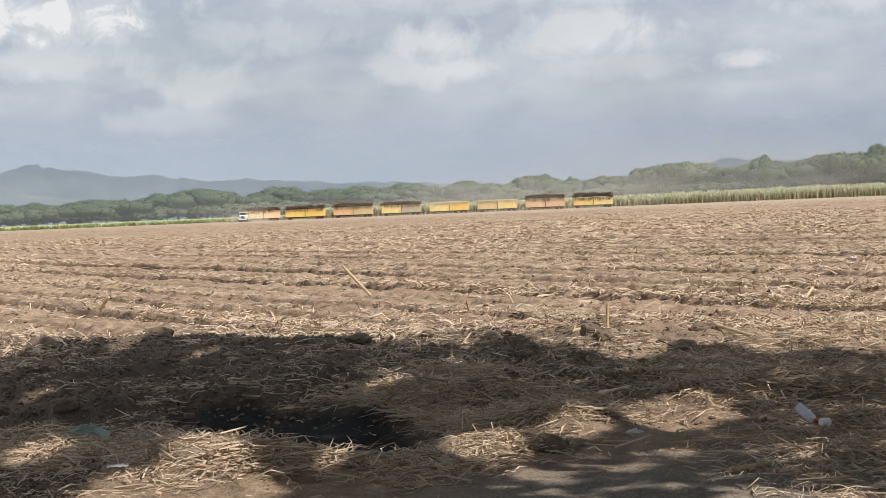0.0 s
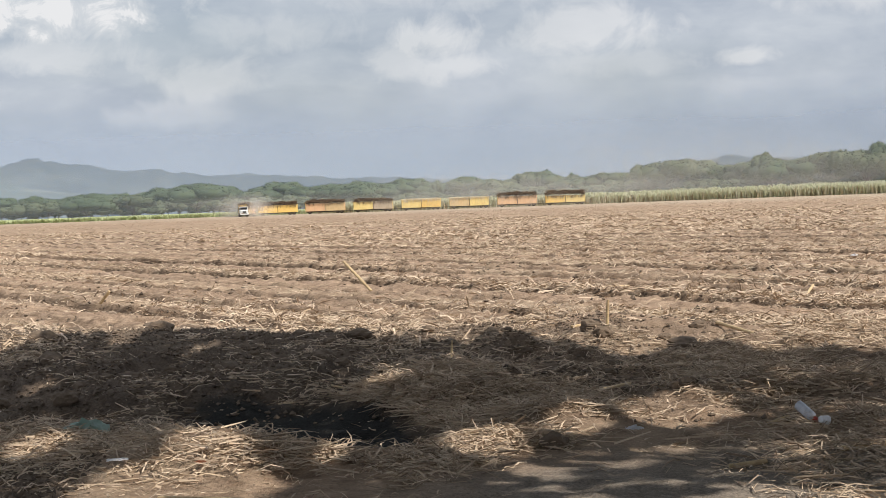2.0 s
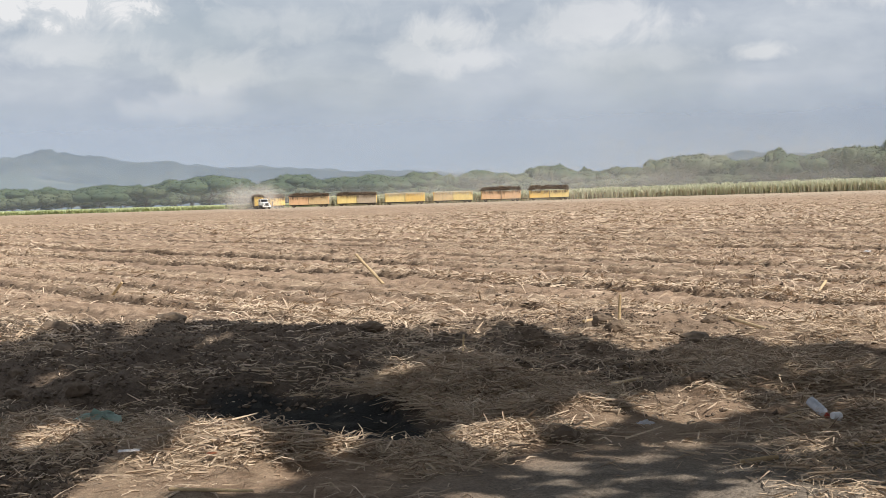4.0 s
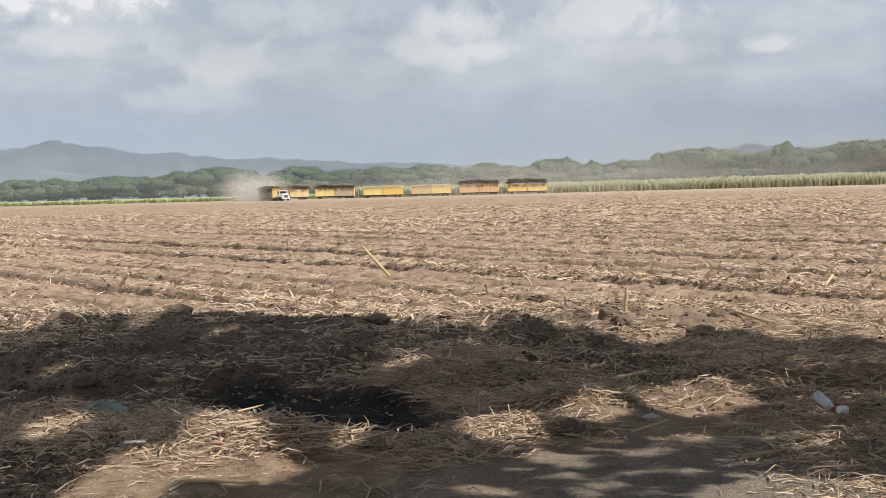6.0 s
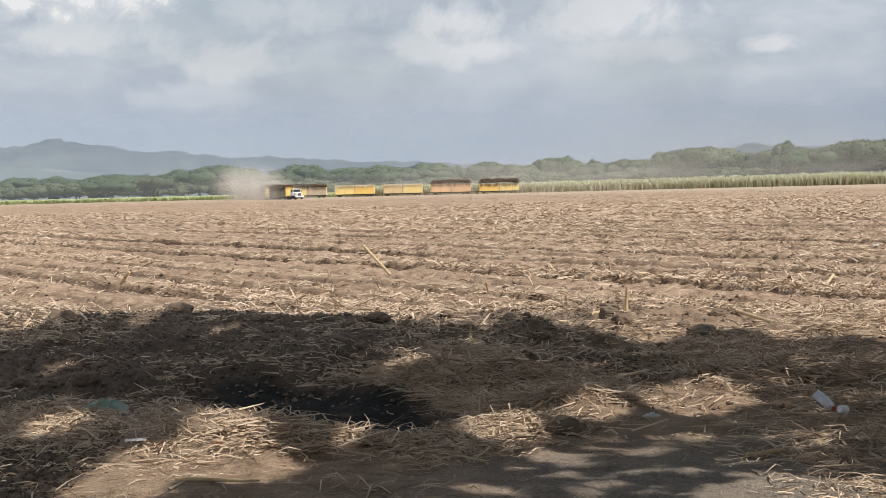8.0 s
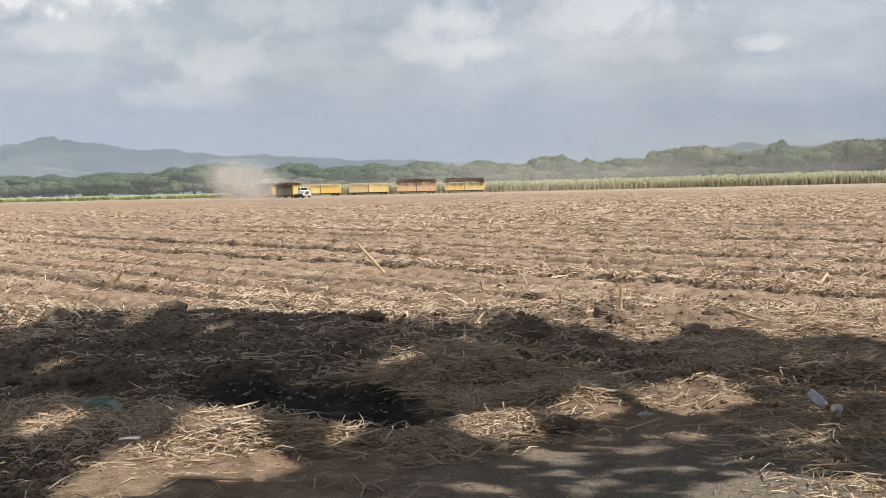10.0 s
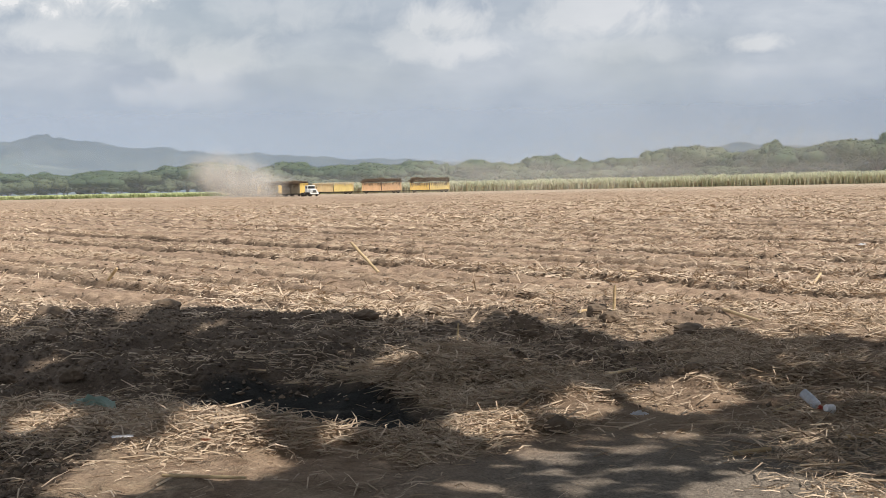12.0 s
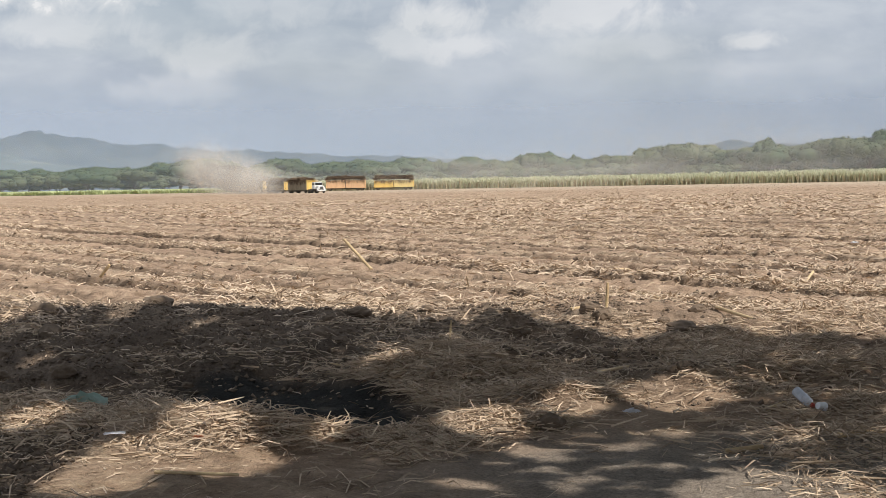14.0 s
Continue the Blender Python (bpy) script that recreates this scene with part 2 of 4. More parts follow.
# ---- building helpers ----
def part(name, bm, mat, parent=None, label=""):
    """Links a bmesh as one mesh object under a thing or a part."""
    me = bpy.data.meshes.new(name)
    bm.to_mesh(me)
    bm.free()
    me.materials.append(mat)
    ob = new(name, me)
    if parent:
        ob.parent = parent
    if label:
        ob["label"] = label
    return ob


def array_mesh(name, verts, faces, mat, smooth=False):
    """A mesh from numpy arrays of corners and of equal-sided faces."""
    verts, faces = np.asarray(verts, np.float32).reshape(-1, 3), np.asarray(faces, np.int32)
    me = bpy.data.meshes.new(name)
    sides = faces.shape[1]
    me.vertices.add(len(verts))
    me.vertices.foreach_set("co", verts.ravel())
    me.loops.add(faces.size)
    me.loops.foreach_set("vertex_index", faces.ravel())
    me.polygons.add(len(faces))
    me.polygons.foreach_set("loop_start", np.arange(0, faces.size, sides, dtype=np.int32))
    me.polygons.foreach_set("use_smooth", np.full(len(faces), smooth))
    me.update(calc_edges=True)
    me.materials.append(mat)
    return me


def box(bm, center, size, bevel=0.0, turn=None):
    made = bmesh.ops.create_cube(bm, size=1.0)["verts"]
    bmesh.ops.scale(bm, vec=size, verts=made)
    if bevel:
        edges = list({e for v in made for e in v.link_edges})
        made = list({v for f in bmesh.ops.bevel(bm, geom=edges, offset=bevel, segments=2, affect="EDGES")["faces"] for v in f.verts} | {v for v in made if v.is_valid})
    if turn:
        bmesh.ops.rotate(bm, cent=(0, 0, 0), matrix=turn.to_3x3(), verts=made)
    bmesh.ops.translate(bm, vec=center, verts=made)
    return made


def rod(bm, a, b, r0, r1=None, sides=8):
    a, b = Vector(a), Vector(b)
    made = bmesh.ops.create_cone(bm, cap_ends=True, segments=sides, radius1=r0, radius2=r0 if r1 is None else r1, depth=(b - a).length)["verts"]
    turn = (b - a).to_track_quat("Z", "Y").to_matrix()
    bmesh.ops.rotate(bm, cent=(0, 0, 0), matrix=turn, verts=made)
    bmesh.ops.translate(bm, vec=(a + b) / 2, verts=made)
    return made


RNG = np.random.default_rng(7)


def value_noise(x, y, seed=0):
    """Smooth noise from -1 to 1 on a unit lattice."""
    xi, yi = np.floor(x).astype(np.int64), np.floor(y).astype(np.int64)
    fx, fy = x - xi, y - yi
    fx, fy = fx * fx * (3 - 2 * fx), fy * fy * (3 - 2 * fy)

    def corner(i, j):
        h = (i * 374761393 + j * 668265263 + seed * 1442695041) & 0xFFFFFFFF
        h = ((h ^ (h >> 13)) * 1274126177) & 0xFFFFFFFF
        return ((h ^ (h >> 16)) & 0xFFFF) / 32767.5 - 1

    top = corner(xi, yi) * (1 - fx) + corner(xi + 1, yi) * fx
    low = corner(xi, yi + 1) * (1 - fx) + corner(xi + 1, yi + 1) * fx
    return top * (1 - fy) + low * fy


def fractal(x, y, octaves, seed=0, keep=0.5):
    total, force = 0.0, 1.0
    for k in range(octaves):
        total = total + force * value_noise(x * 2**k + 17.3 * k, y * 2**k - 9.1 * k, seed + k)
        force *= keep
    return total


def ease(v, lo, hi):
    s = np.clip((v - lo) / (hi - lo), 0, 1)
    return s * s * (3 - 2 * s)


def hump(x, y, cx, cy, rx, ry):
    return np.exp(-(((x - cx) / rx) ** 2) - ((y - cy) / ry) ** 2)


def row_phase(x, y):
    """Counts the rows across the field."""
    along = x * ROW_ALONG[0] + y * ROW_ALONG[1]
    return (x * ROW_ACROSS[0] + y * ROW_ACROSS[1]) / ROW_STEP + 0.16 * np.sin(along * 0.09)


def bank_line(x):
    """Where the low bank along the field's edge has its crest."""
    return 19.8 - 0.045 * x - 0.18 * np.maximum(x - 0.5, 0) ** 1.45


def furrow_at(x, y):
    """Metres across the nearest furrow's steep edge, and how deep that furrow is cut here."""
    along = x * ROW_ALONG[0] + y * ROW_ALONG[1]
    ragged = 0.13 * fractal(along * 0.5, along * 0 + 3.3, 3, 91) + 0.07 * fractal(x * 3.4, y * 3.4, 3, 95, 0.7)
    lane = (row_phase(x, y) - DEEP_AT) / DEEP_STEP * 2 + ragged / 1.68
    number = np.floor(lane + 0.5)
    u = (lane - number) * DEEP_STEP * ROW_STEP / 2
    kept = 0.5 + 0.5 * ease(value_noise(number * 0.77 + 0.3, along * 0.07, 77), -0.4, 0.3)
    return u, kept * np.where(number % 2 == 0, 1.0, 0.5)


def ground_z(x, y):
    """The height of the ground at any place."""
    x, y = np.asarray(x, float), np.asarray(y, float)
    across = row_phase(x, y)
    far = np.hypot(x, y)
    near = 1 - ease(far, 80, 220)
    field = ease(y, bank_line(x) - 0.5, bank_line(x) + 1.5)
    u, deep = furrow_at(x, y)
    cut = np.where(u < 0, np.exp(-((u / 0.3) ** 2)), np.exp(-((u / 0.06) ** 2)))
    z = field * near * deep * (0.06 * np.exp(-(((u - 0.3) / 0.35) ** 2)) - 0.15 * cut)
    z = z + near * field * (0.02 * np.sin(across * 2 * np.pi) + 0.03 * fractal(x * 3.4, y * 3.0, 4, 63, 0.6))
    z = z + near * (0.02 * fractal(x * 4, y * 4, 3, 11) + 0.035 * field * fractal(x * 1.3, y * 1.3, 4, 5, 0.6))
    # the bank with its clods
    d = y - bank_line(x) + 0.5 * value_noise(x * 0.6, y * 0.4, 21)
    bank = np.exp(-(np.where(d > 0, d / 0.8, d / 2.2) ** 2))
    z = z + bank * (0.1 + 0.06 * value_noise(x * 0.55, y * 0.3, 8) + 0.03 * fractal(x * 2.2, y * 1.4, 4, 9, 0.6))
    rough = ease(y, 10.2, 12.5) * (1 - ease(d, -0.5, 0.6)) * (0.75 + 0.25 * ease(-x, -2.5, 0.5)) * (1 - hump(x, y, HOLLOW[0], HOLLOW[1], 0.9, 1.3))
    lumps = fractal(x * 1.6, y * 1.1, 4, 31, 0.55)
    crest_calm = 1 - 0.6 * np.exp(-((d / 1.2) ** 2))
    z = z + rough * crest_calm * (0.07 * lumps + 0.05 * np.maximum(lumps, 0) ** 1.5 + 0.035 * fractal(x * 5, y * 4, 4, 41, 0.6))
    # humps of straw and earth, and the hollow behind the largest
    z = z + 0.18 * hump(x, y, -1.6, 10.2, 0.6, 0.6) + 0.07 * hump(x, y, -1.05, 9.9, 0.35, 0.4)
    hu, hv = 0.48 * (x - HOLLOW[0]) - 0.88 * (y - HOLLOW[1]), 0.88 * (x - HOLLOW[0]) + 0.48 * (y - HOLLOW[1])
    z = z - 0.13 * np.exp(-((hu / 1.4) ** 4) - (hv / 0.62) ** 4) + 0.12 * hump(x, y, -1.3, 14.6, 1.6, 0.8)
    z = z + 0.14 * hump(x, y, 0.75, 11.3, 0.5, 0.5) + 0.17 * hump(x, y, 0.0, 13.0, 0.65, 0.55) + 0.08 * hump(x, y, 1.7, 12.2, 0.6, 0.6)
    # the land rises a little towards the far headland
    return z + 0.3 * ease(y, 395, 458) * (1 - ease(np.abs(x), 150, 260))


def gz(x, y):
    return float(ground_z(x, y))


# ---- the ground ----
def build_ground():
    front = np.radians(np.linspace(-18.5, 18.5, 700))
    back = np.radians(np.concatenate([np.linspace(18.5, 341.5, 80)[1:-1]]))
    angles = np.concatenate([front, back])
    radii = np.concatenate([[1.0, 2.5, 4.5], np.geomspace(6.0, 22.0, 240), np.geomspace(22.1, 75.0, 270), np.geomspace(76.0, 700.0, 90), np.geomspace(760, 4950, 24)])
    a, r = np.meshgrid(angles, radii)
    x, y = r * np.sin(a), r * np.cos(a)
    z = ground_z(x, y)
    rings, cols = a.shape
    verts = np.stack([x, y, z], -1).reshape(-1, 3)
    i, j = np.meshgrid(np.arange(rings - 1), np.arange(cols), indexing="ij")
    k = (j + 1) % cols
    faces = np.stack([i * cols + j, i * cols + k, (i + 1) * cols + k, (i + 1) * cols + j], -1).reshape(-1, 4)
    verts = np.vstack([verts, [[0, 0, gz(0, 0)]]])
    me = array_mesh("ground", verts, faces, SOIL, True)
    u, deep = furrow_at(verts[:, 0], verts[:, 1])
    furrow_shade = np.clip(1.5 * deep * np.exp(-(((u + 0.03) / 0.15) ** 2)), 0, 1) * (1 - ease(np.hypot(verts[:, 0], verts[:, 1]), 55, 80))
    me.attributes.new("furrow", "FLOAT", "POINT").data.foreach_set("value", furrow_shade.astype(np.float32))
    bm = bmesh.new()
    bm.from_mesh(me)
    bm.verts.ensure_lookup_table()
    tip = bm.verts[len(verts) - 1]
    for q in range(cols):
        bm.faces.new((tip, bm.verts[(q + 1) % cols], bm.verts[q])).smooth = True
    bmesh.ops.recalc_face_normals(bm, faces=bm.faces)
    bm.to_mesh(me)
    bm.free()
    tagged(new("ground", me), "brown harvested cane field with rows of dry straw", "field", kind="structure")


build_ground()


# ---- straw ----
def straw_mesh(name, base, way, length, radius, bend, mat, jointed=True):
    """Many straws, each a three-sided stalk of two lengths with a bend."""
    n = len(base)
    side = np.cross(way, (0, 0, 1.0))
    side /= np.linalg.norm(side, axis=1, keepdims=True) + 1e-9
    over = np.cross(side, way)
    mid = base + way * length[:, None] * 0.5
    turned = way + side * bend[:, None] + over * (np.abs(bend) * -0.3)[:, None]
    end = mid + turned * length[:, None] * 0.5
    rings = []
    stages = ((base, 1.0), (mid, 1.0), (end, 0.55)) if jointed else ((base, 1.0), (end, 0.6))
    for centre, thick in stages:
        for q in range(3):
            ang = q * 2.0944
            rings.append(centre + (side * math.cos(ang) + over * math.sin(ang)) * (radius * thick)[:, None])
    verts = np.stack(rings, 1).reshape(-1, 3)
    start = (np.arange(n) * len(rings))[:, None]
    quads = []
    for seg in range(0, len(rings) - 3, 3):
        for q in range(3):
            p = (q + 1) % 3
            quads.append(start + np.array([[seg + q, seg + p, seg + 3 + p, seg + 3 + q]]))
    return array_mesh(name, verts, np.stack(quads, 1).reshape(-1, 4), mat)


PILES = [(0.0, 13.0, 0.7, 0.7), (-0.1, 12.8, 0.5, 0.5), (0.1, 12.6, 0.6, 0.5), (-0.3, 12.2, 0.3, 0.5), (0.4, 11.9, 0.4, 0.4), (2.75, 13.7, 0.5, 0.4), (-2.7, 11.2, 0.5, 0.5), (-1.25, 9.75, 0.34, 0.3), (0.3, 10.5, 0.45, 0.3), (3.1, 11.0, 0.35, 0.3), (-0.7, 9.9, 0.25, 0.2), (0.1, 14.6, 0.5, 0.5), (2.5, 13.0, 0.5, 0.4), (2.6, 9.6, 0.4, 0.2)]


def strip_mesh(name, base, way, length, width, curl, mat):
    """Many strips of dry leaf, each a flat ribbon of two lengths that arches and narrows."""
    n = len(base)
    side = np.cross(way, (0, 0, 1.0))
    side /= np.linalg.norm(side, axis=1, keepdims=True) + 1e-9
    roll = RNG.normal(0, 0.6, n)[:, None]
    side = side * np.cos(roll) + np.cross(side, way) * np.sin(roll)
    sway = np.cross(way, (0, 0, 1.0)) * RNG.normal(0, 0.35, n)[:, None]
    mid = base + way * (length * 0.5)[:, None] + np.array([0, 0, 1.0]) * (curl * length)[:, None]
    end = mid + (way + sway) * (length * 0.5)[:, None] - np.array([0, 0, 1.0]) * (curl * length * 0.9)[:, None]
    w = (width * 0.5)[:, None]
    verts = np.stack([base - side * w * 0.8, base + side * w * 0.8, mid - side * w, mid + side * w, end - side * w * 0.3, end + side * w * 0.3], 1).reshape(-1, 3)
    s = (np.arange(n) * 6)[:, None]
    faces = np.stack([s + np.array([[0, 1, 3, 2]]), s + np.array([[2, 3, 5, 4]])], 1).reshape(-1, 4)
    return array_mesh(name, verts, faces, mat)


def straw_wanted(x, y):
    """How thick the straw lies at a place, from 0 to 1."""
    along = x * ROW_ALONG[0] + y * ROW_ALONG[1]
    across = row_phase(x, y)
    u, deep = furrow_at(x, y)
    on_field = ease(y, bank_line(x) - 0.3, bank_line(x) + 1.0)
    lane = (across - DEEP_AT) / DEEP_STEP
    row = (0.5 + 0.5 * np.cos((lane - 0.16) * 2 * np.pi)) ** 2 * (1 - 0.85 * deep * np.exp(-(((u + 0.12) / 0.2) ** 2)))
    patch = np.clip(0.5 + 0.75 * fractal(along * 0.07, across * 0.8, 4, 51, 0.6), 0, 1)
    tuft = np.clip(0.5 + 0.8 * fractal(x * 0.9, y * 0.6, 3, 57, 0.6), 0, 1)
    # a smoother strip of bare earth beyond the bank
    smooth = 1 - 0.92 * hump(x, y, -6.2, 24.5, 3.2, 3.6)
    field = (0.1 + 0.9 * row) * (0.06 + 0.94 * patch**1.4) * (0.5 + 0.5 * tuft) * smooth * (0.6 + 0.6 * ease(x, -3, 3))
    shade = (0.08 + 0.38 * ease(x, -1.0, 0.2) * ease(16.5 - y, 0, 3.0) + 0.22 * ease(x, 1.8, 3.0)) * (0.03 + 1.6 * tuft**2.6)
    want = on_field * field + (1 - on_field) * shade
    want = want + 0.12 * (y < 11.3) * (x < 0.9) * (0.02 + tuft**2.5) + 0.4 * hump(x, y, -3.1, 11.3, 1.1, 0.7) * tuft
    for cx, cy, rx, ry in PILES:
        want = want + (0.9 if cy > 11.5 else 0.5) * hump(x, y, cx, cy, rx, ry)
    hu, hv = 0.48 * (x - HOLLOW[0]) - 0.88 * (y - HOLLOW[1]), 0.88 * (x - HOLLOW[0]) + 0.48 * (y - HOLLOW[1])
    want = want * (1 - 0.98 * (((hu / 1.85) ** 2 + (hv / 0.78) ** 2) < 1))
    want = want * (1 - 0.85 * hump(x, y, -2.0, 9.0, 0.45, 0.6)) * (1 - 0.8 * hump(x, y, 1.65, 11.5, 0.55, 0.6)) * (1 - 0.8 * hump(x, y, -2.7, 9.3, 0.5, 0.9)) * (1 - 0.5 * hump(x, y, 0.9, 10.9, 0.3, 0.3))
    return want * (1 - 0.86 * ease(10.2 - y - 0.35 * (1.2 - x), -0.4, 0.5) * (x > -0.2))


def litter(name, count, lo, hi, longest, thick, power, label, lift=0.6, strips=False):
    """Straw strewn over the field between two distances: stalks or strips of leaf."""
    tries = count * 9
    r = np.sqrt(RNG.uniform(lo**power, hi**power, tries) ** (2 / power))
    a = RNG.uniform(-0.32, 0.32, tries)
    x, y = r * np.sin(a), r * np.cos(a)
    keep = np.flatnonzero(RNG.random(tries) < straw_wanted(x, y))[:count]
    x, y = x[keep], y[keep]
    n = len(x)
    turn = RNG.uniform(0, 2 * np.pi, n)
    tilt = RNG.normal(0.1, 0.3, n) * lift * np.where((RNG.random(n) < 0.07) & (y > 11.5), 2.0, 1.0)
    way = np.stack([np.cos(turn) * np.cos(tilt), np.sin(turn) * np.cos(tilt), np.sin(tilt)], 1)
    length = longest * RNG.uniform(0.3, 1.0, n) ** 1.8
    piled = sum(hump(x, y, *p) for p in PILES)
    z = ground_z(x, y) + RNG.uniform(0.0, 0.018, n) + RNG.uniform(0, 0.07, n) * np.clip(piled, 0, 1)
    base = np.stack([x, y, z], 1)
    if strips:
        me = strip_mesh(name, base, way, length, thick * RNG.uniform(0.5, 1.4, n), np.abs(RNG.normal(0, 0.12, n)), STRAW)
    else:
        me = straw_mesh(name, base, way, length, thick * RNG.uniform(0.5, 1.3, n), RNG.normal(0, 0.4, n), STRAW, False)
    tagged(new(name, me), label, "straw", kind="stuff")


litter("straw_litter", 30000, 7.0, 22.0, 0.17, 0.0045, 1.5, "pale dry cane stalks strewn over the earth")
litter("leaf_litter", 64000, 7.0, 24.0, 0.24, 0.0085, 1.5, "pale dry strips of cane leaf on the earth", 0.5, True)
litter("straw_litter", 6500, 8.0, 19.0, 0.3, 0.008, 1.5, "pale broken lengths of cane stalk on the dark earth", 0.4)
litter("straw_litter", 22000, 18.0, 80.0, 0.2, 0.008, 1.2, "pale dry stalks lying in rows on the field", 0.6)
litter("leaf_litter", 120000, 18.0, 85.0, 0.3, 0.02, 1.2, "pale dry cane leaves lying in rows on the field", 0.55, True)
litter("leaf_litter", 45000, 60.0, 175.0, 0.5, 0.055, 1.0, "pale strips of dry straw across the middle field", 0.45, True)
litter("leaf_litter", 50000, 75.0, 445.0, 0.42, 0.055, 0.7, "pale dry straw on the distant field", 0.25, True)


def crumbs(name, count, lo, hi, size, label):
    """Crumbs and small clods of earth: uneven eight-sided lumps, thickest on the bank and along the furrows."""
    tries = count * 5
    r, a = RNG.uniform(lo, hi, tries), RNG.uniform(-0.31, 0.31, tries)
    x, y = r * np.sin(a), r * np.cos(a)
    u, deep = furrow_at(x, y)
    on_field = ease(y, bank_line(x) - 0.3, bank_line(x) + 1.0)
    bank = ease(y, 11.5, 13.5) * ease(1.0 - x, -2.5, 1.0)
    want = on_field * (0.02 + 0.9 * deep * np.exp(-(((u - 0.02) / 0.12) ** 2))) + (1 - on_field) * ((0.02 + 0.6 * bank) * (y > 11) + 0.8 * (x < -2.2) * (y < 10.4))
    want = want * (1 - hump(x, y, HOLLOW[0], HOLLOW[1], 1.3, 1.9))
    keep = np.flatnonzero(RNG.random(tries) < want)[:count]
    x, y = x[keep], y[keep]
    n = len(x)
    s = size * RNG.uniform(0.25, 1.0, n) ** 2.2 + size * 0.12
    corner = np.array([[1, 0, 0], [-1, 0, 0], [0, 1, 0], [0, -1, 0], [0, 0, 1], [0, 0, -1.0]])
    turn = RNG.uniform(0, 6.28, n)
    lump = corner[None] * RNG.uniform(0.65, 1.3, (n, 6, 1)) + RNG.normal(0, 0.2, (n, 6, 3))
    lump[..., 2] *= 0.75
    c, q = np.cos(turn)[:, None], np.sin(turn)[:, None]
    lump = np.stack([lump[..., 0] * c - lump[..., 1] * q, lump[..., 0] * q + lump[..., 1] * c, lump[..., 2]], -1)
    verts = np.stack([x, y, ground_z(x, y) + s * 0.25], 1)[:, None] + lump * s[:, None, None]
    tri = np.array([[0, 2, 4], [2, 1, 4], [1, 3, 4], [3, 0, 4], [2, 0, 5], [1, 2, 5], [3, 1, 5], [0, 3, 5]])
    faces = ((np.arange(n) * 6)[:, None, None] + tri[None]).reshape(-1, 3)
    tagged(new(name, array_mesh(name, verts.reshape(-1, 3), faces, CRUMB)), label, "earth", kind="stuff")


CRUMB = island("crumbled_earth", (0.14, 0.105, 0.078), (0.22, 0.165, 0.12), (0.09, 0.07, 0.055), 0.95, 30.0)
crumbs("earth_crumbs", 18000, 8.0, 21.0, 0.028, "dark crumbs of turned earth on the bank")
crumbs("earth_crumbs", 9000, 19.0, 60.0, 0.045, "brown crumbs of earth along the furrows")


# ---- the distance: hills, trees, standing cane ----
def hill_range(name, reach, profile, mat, depth, label, seed):
    """A range of hills: crest heights in metres over bearings in degrees, with folds down its slope."""
    bearing = np.linspace(profile[0][0], profile[-1][0], 260)
    crest = np.interp(bearing, [p[0] for p in profile], [p[1] for p in profile])
    crest = crest * (1 + 0.03 * fractal(bearing * 3.5, bearing * 0, 5, seed, 0.6))
    steps = np.linspace(0, 1, 14)
    b, s = np.meshgrid(np.radians(bearing), steps)
    c = np.tile(crest, (len(steps), 1))
    folds = fractal(np.degrees(b) * 1.6, s * 2.5, 4, seed + 9)
    z = c * ease(s, 0, 1.0) * (1 + 0.16 * folds * (1 - s) * 2) - 4
    d = reach - depth * (1 - s)
    verts = np.stack([d * np.sin(b), d * np.cos(b), z], -1)
    rear = verts[-1:] * np.array([1.08, 1.08, 0]) + np.array([0, 0, -6])
    verts = np.concatenate([verts, rear])
    rows, cols = verts.shape[:2]
    i, j = np.meshgrid(np.arange(rows - 1), np.arange(cols - 1), indexing="ij")
    faces = np.stack([i * cols + j, i * cols + j + 1, (i + 1) * cols + j + 1, (i + 1) * cols + j], -1).reshape(-1, 4)
    tagged(new(name, array_mesh(name, verts, faces, mat, True)), label, "hills", kind="structure")


hill_range("backdrop_hills", 4300, [(-24, 110), (-19, 150), (-17, 150), (-15.8, 148), (-14.9, 158), (-14.2, 163), (-13.3, 148), (-12.3, 140), (-10.8, 124), (-10.2, 128), (-9.2, 118), (-8, 106), (-6.9, 108), (-5.8, 100), (-4.5, 96), (-3.4, 88), (-2.4, 88), (-1.2, 84), (0, 76), (3, 60), (6, 70), (8.6, 80), (9.6, 100), (10.2, 112), (11.2, 104), (12.5, 96), (16, 100), (24, 90)], HILL_FAR, 900, "hazy blue wooded hills far off", 3)
hill_range("backdrop_foothills", 3300, [(-24, 70), (-18, 84), (-15.5, 80), (-14.2, 66), (-13, 56), (-11, 40), (-8, 30), (-4, 28), (2, 20), (12, 40), (24, 40)], HILL_NEAR, 700, "pale hazy foothills with fields", 14)


def leaf_cards(points, size, flat=0.5):
    """Small four-cornered leaves or leaf tufts at the given points, turned at random."""
    n = len(points)
    u = RNG.normal(size=(n, 3))
    u[:, 2] *= flat
    u /= np.linalg.norm(u, axis=1, keepdims=True)
    w = np.cross(u, RNG.normal(size=(n, 3)))
    w /= np.linalg.norm(w, axis=1, keepdims=True)
    s = (size * RNG.uniform(0.6, 1.4, n))[:, None]
    lift = np.cross(u, w) * s * 0.18
    verts = np.stack([points - u * s, points + w * s * 0.55 + lift, points + u * s, points - w * s * 0.55 + lift], 1)
    return verts.reshape(-1, 3), np.arange(n * 4).reshape(-1, 4)


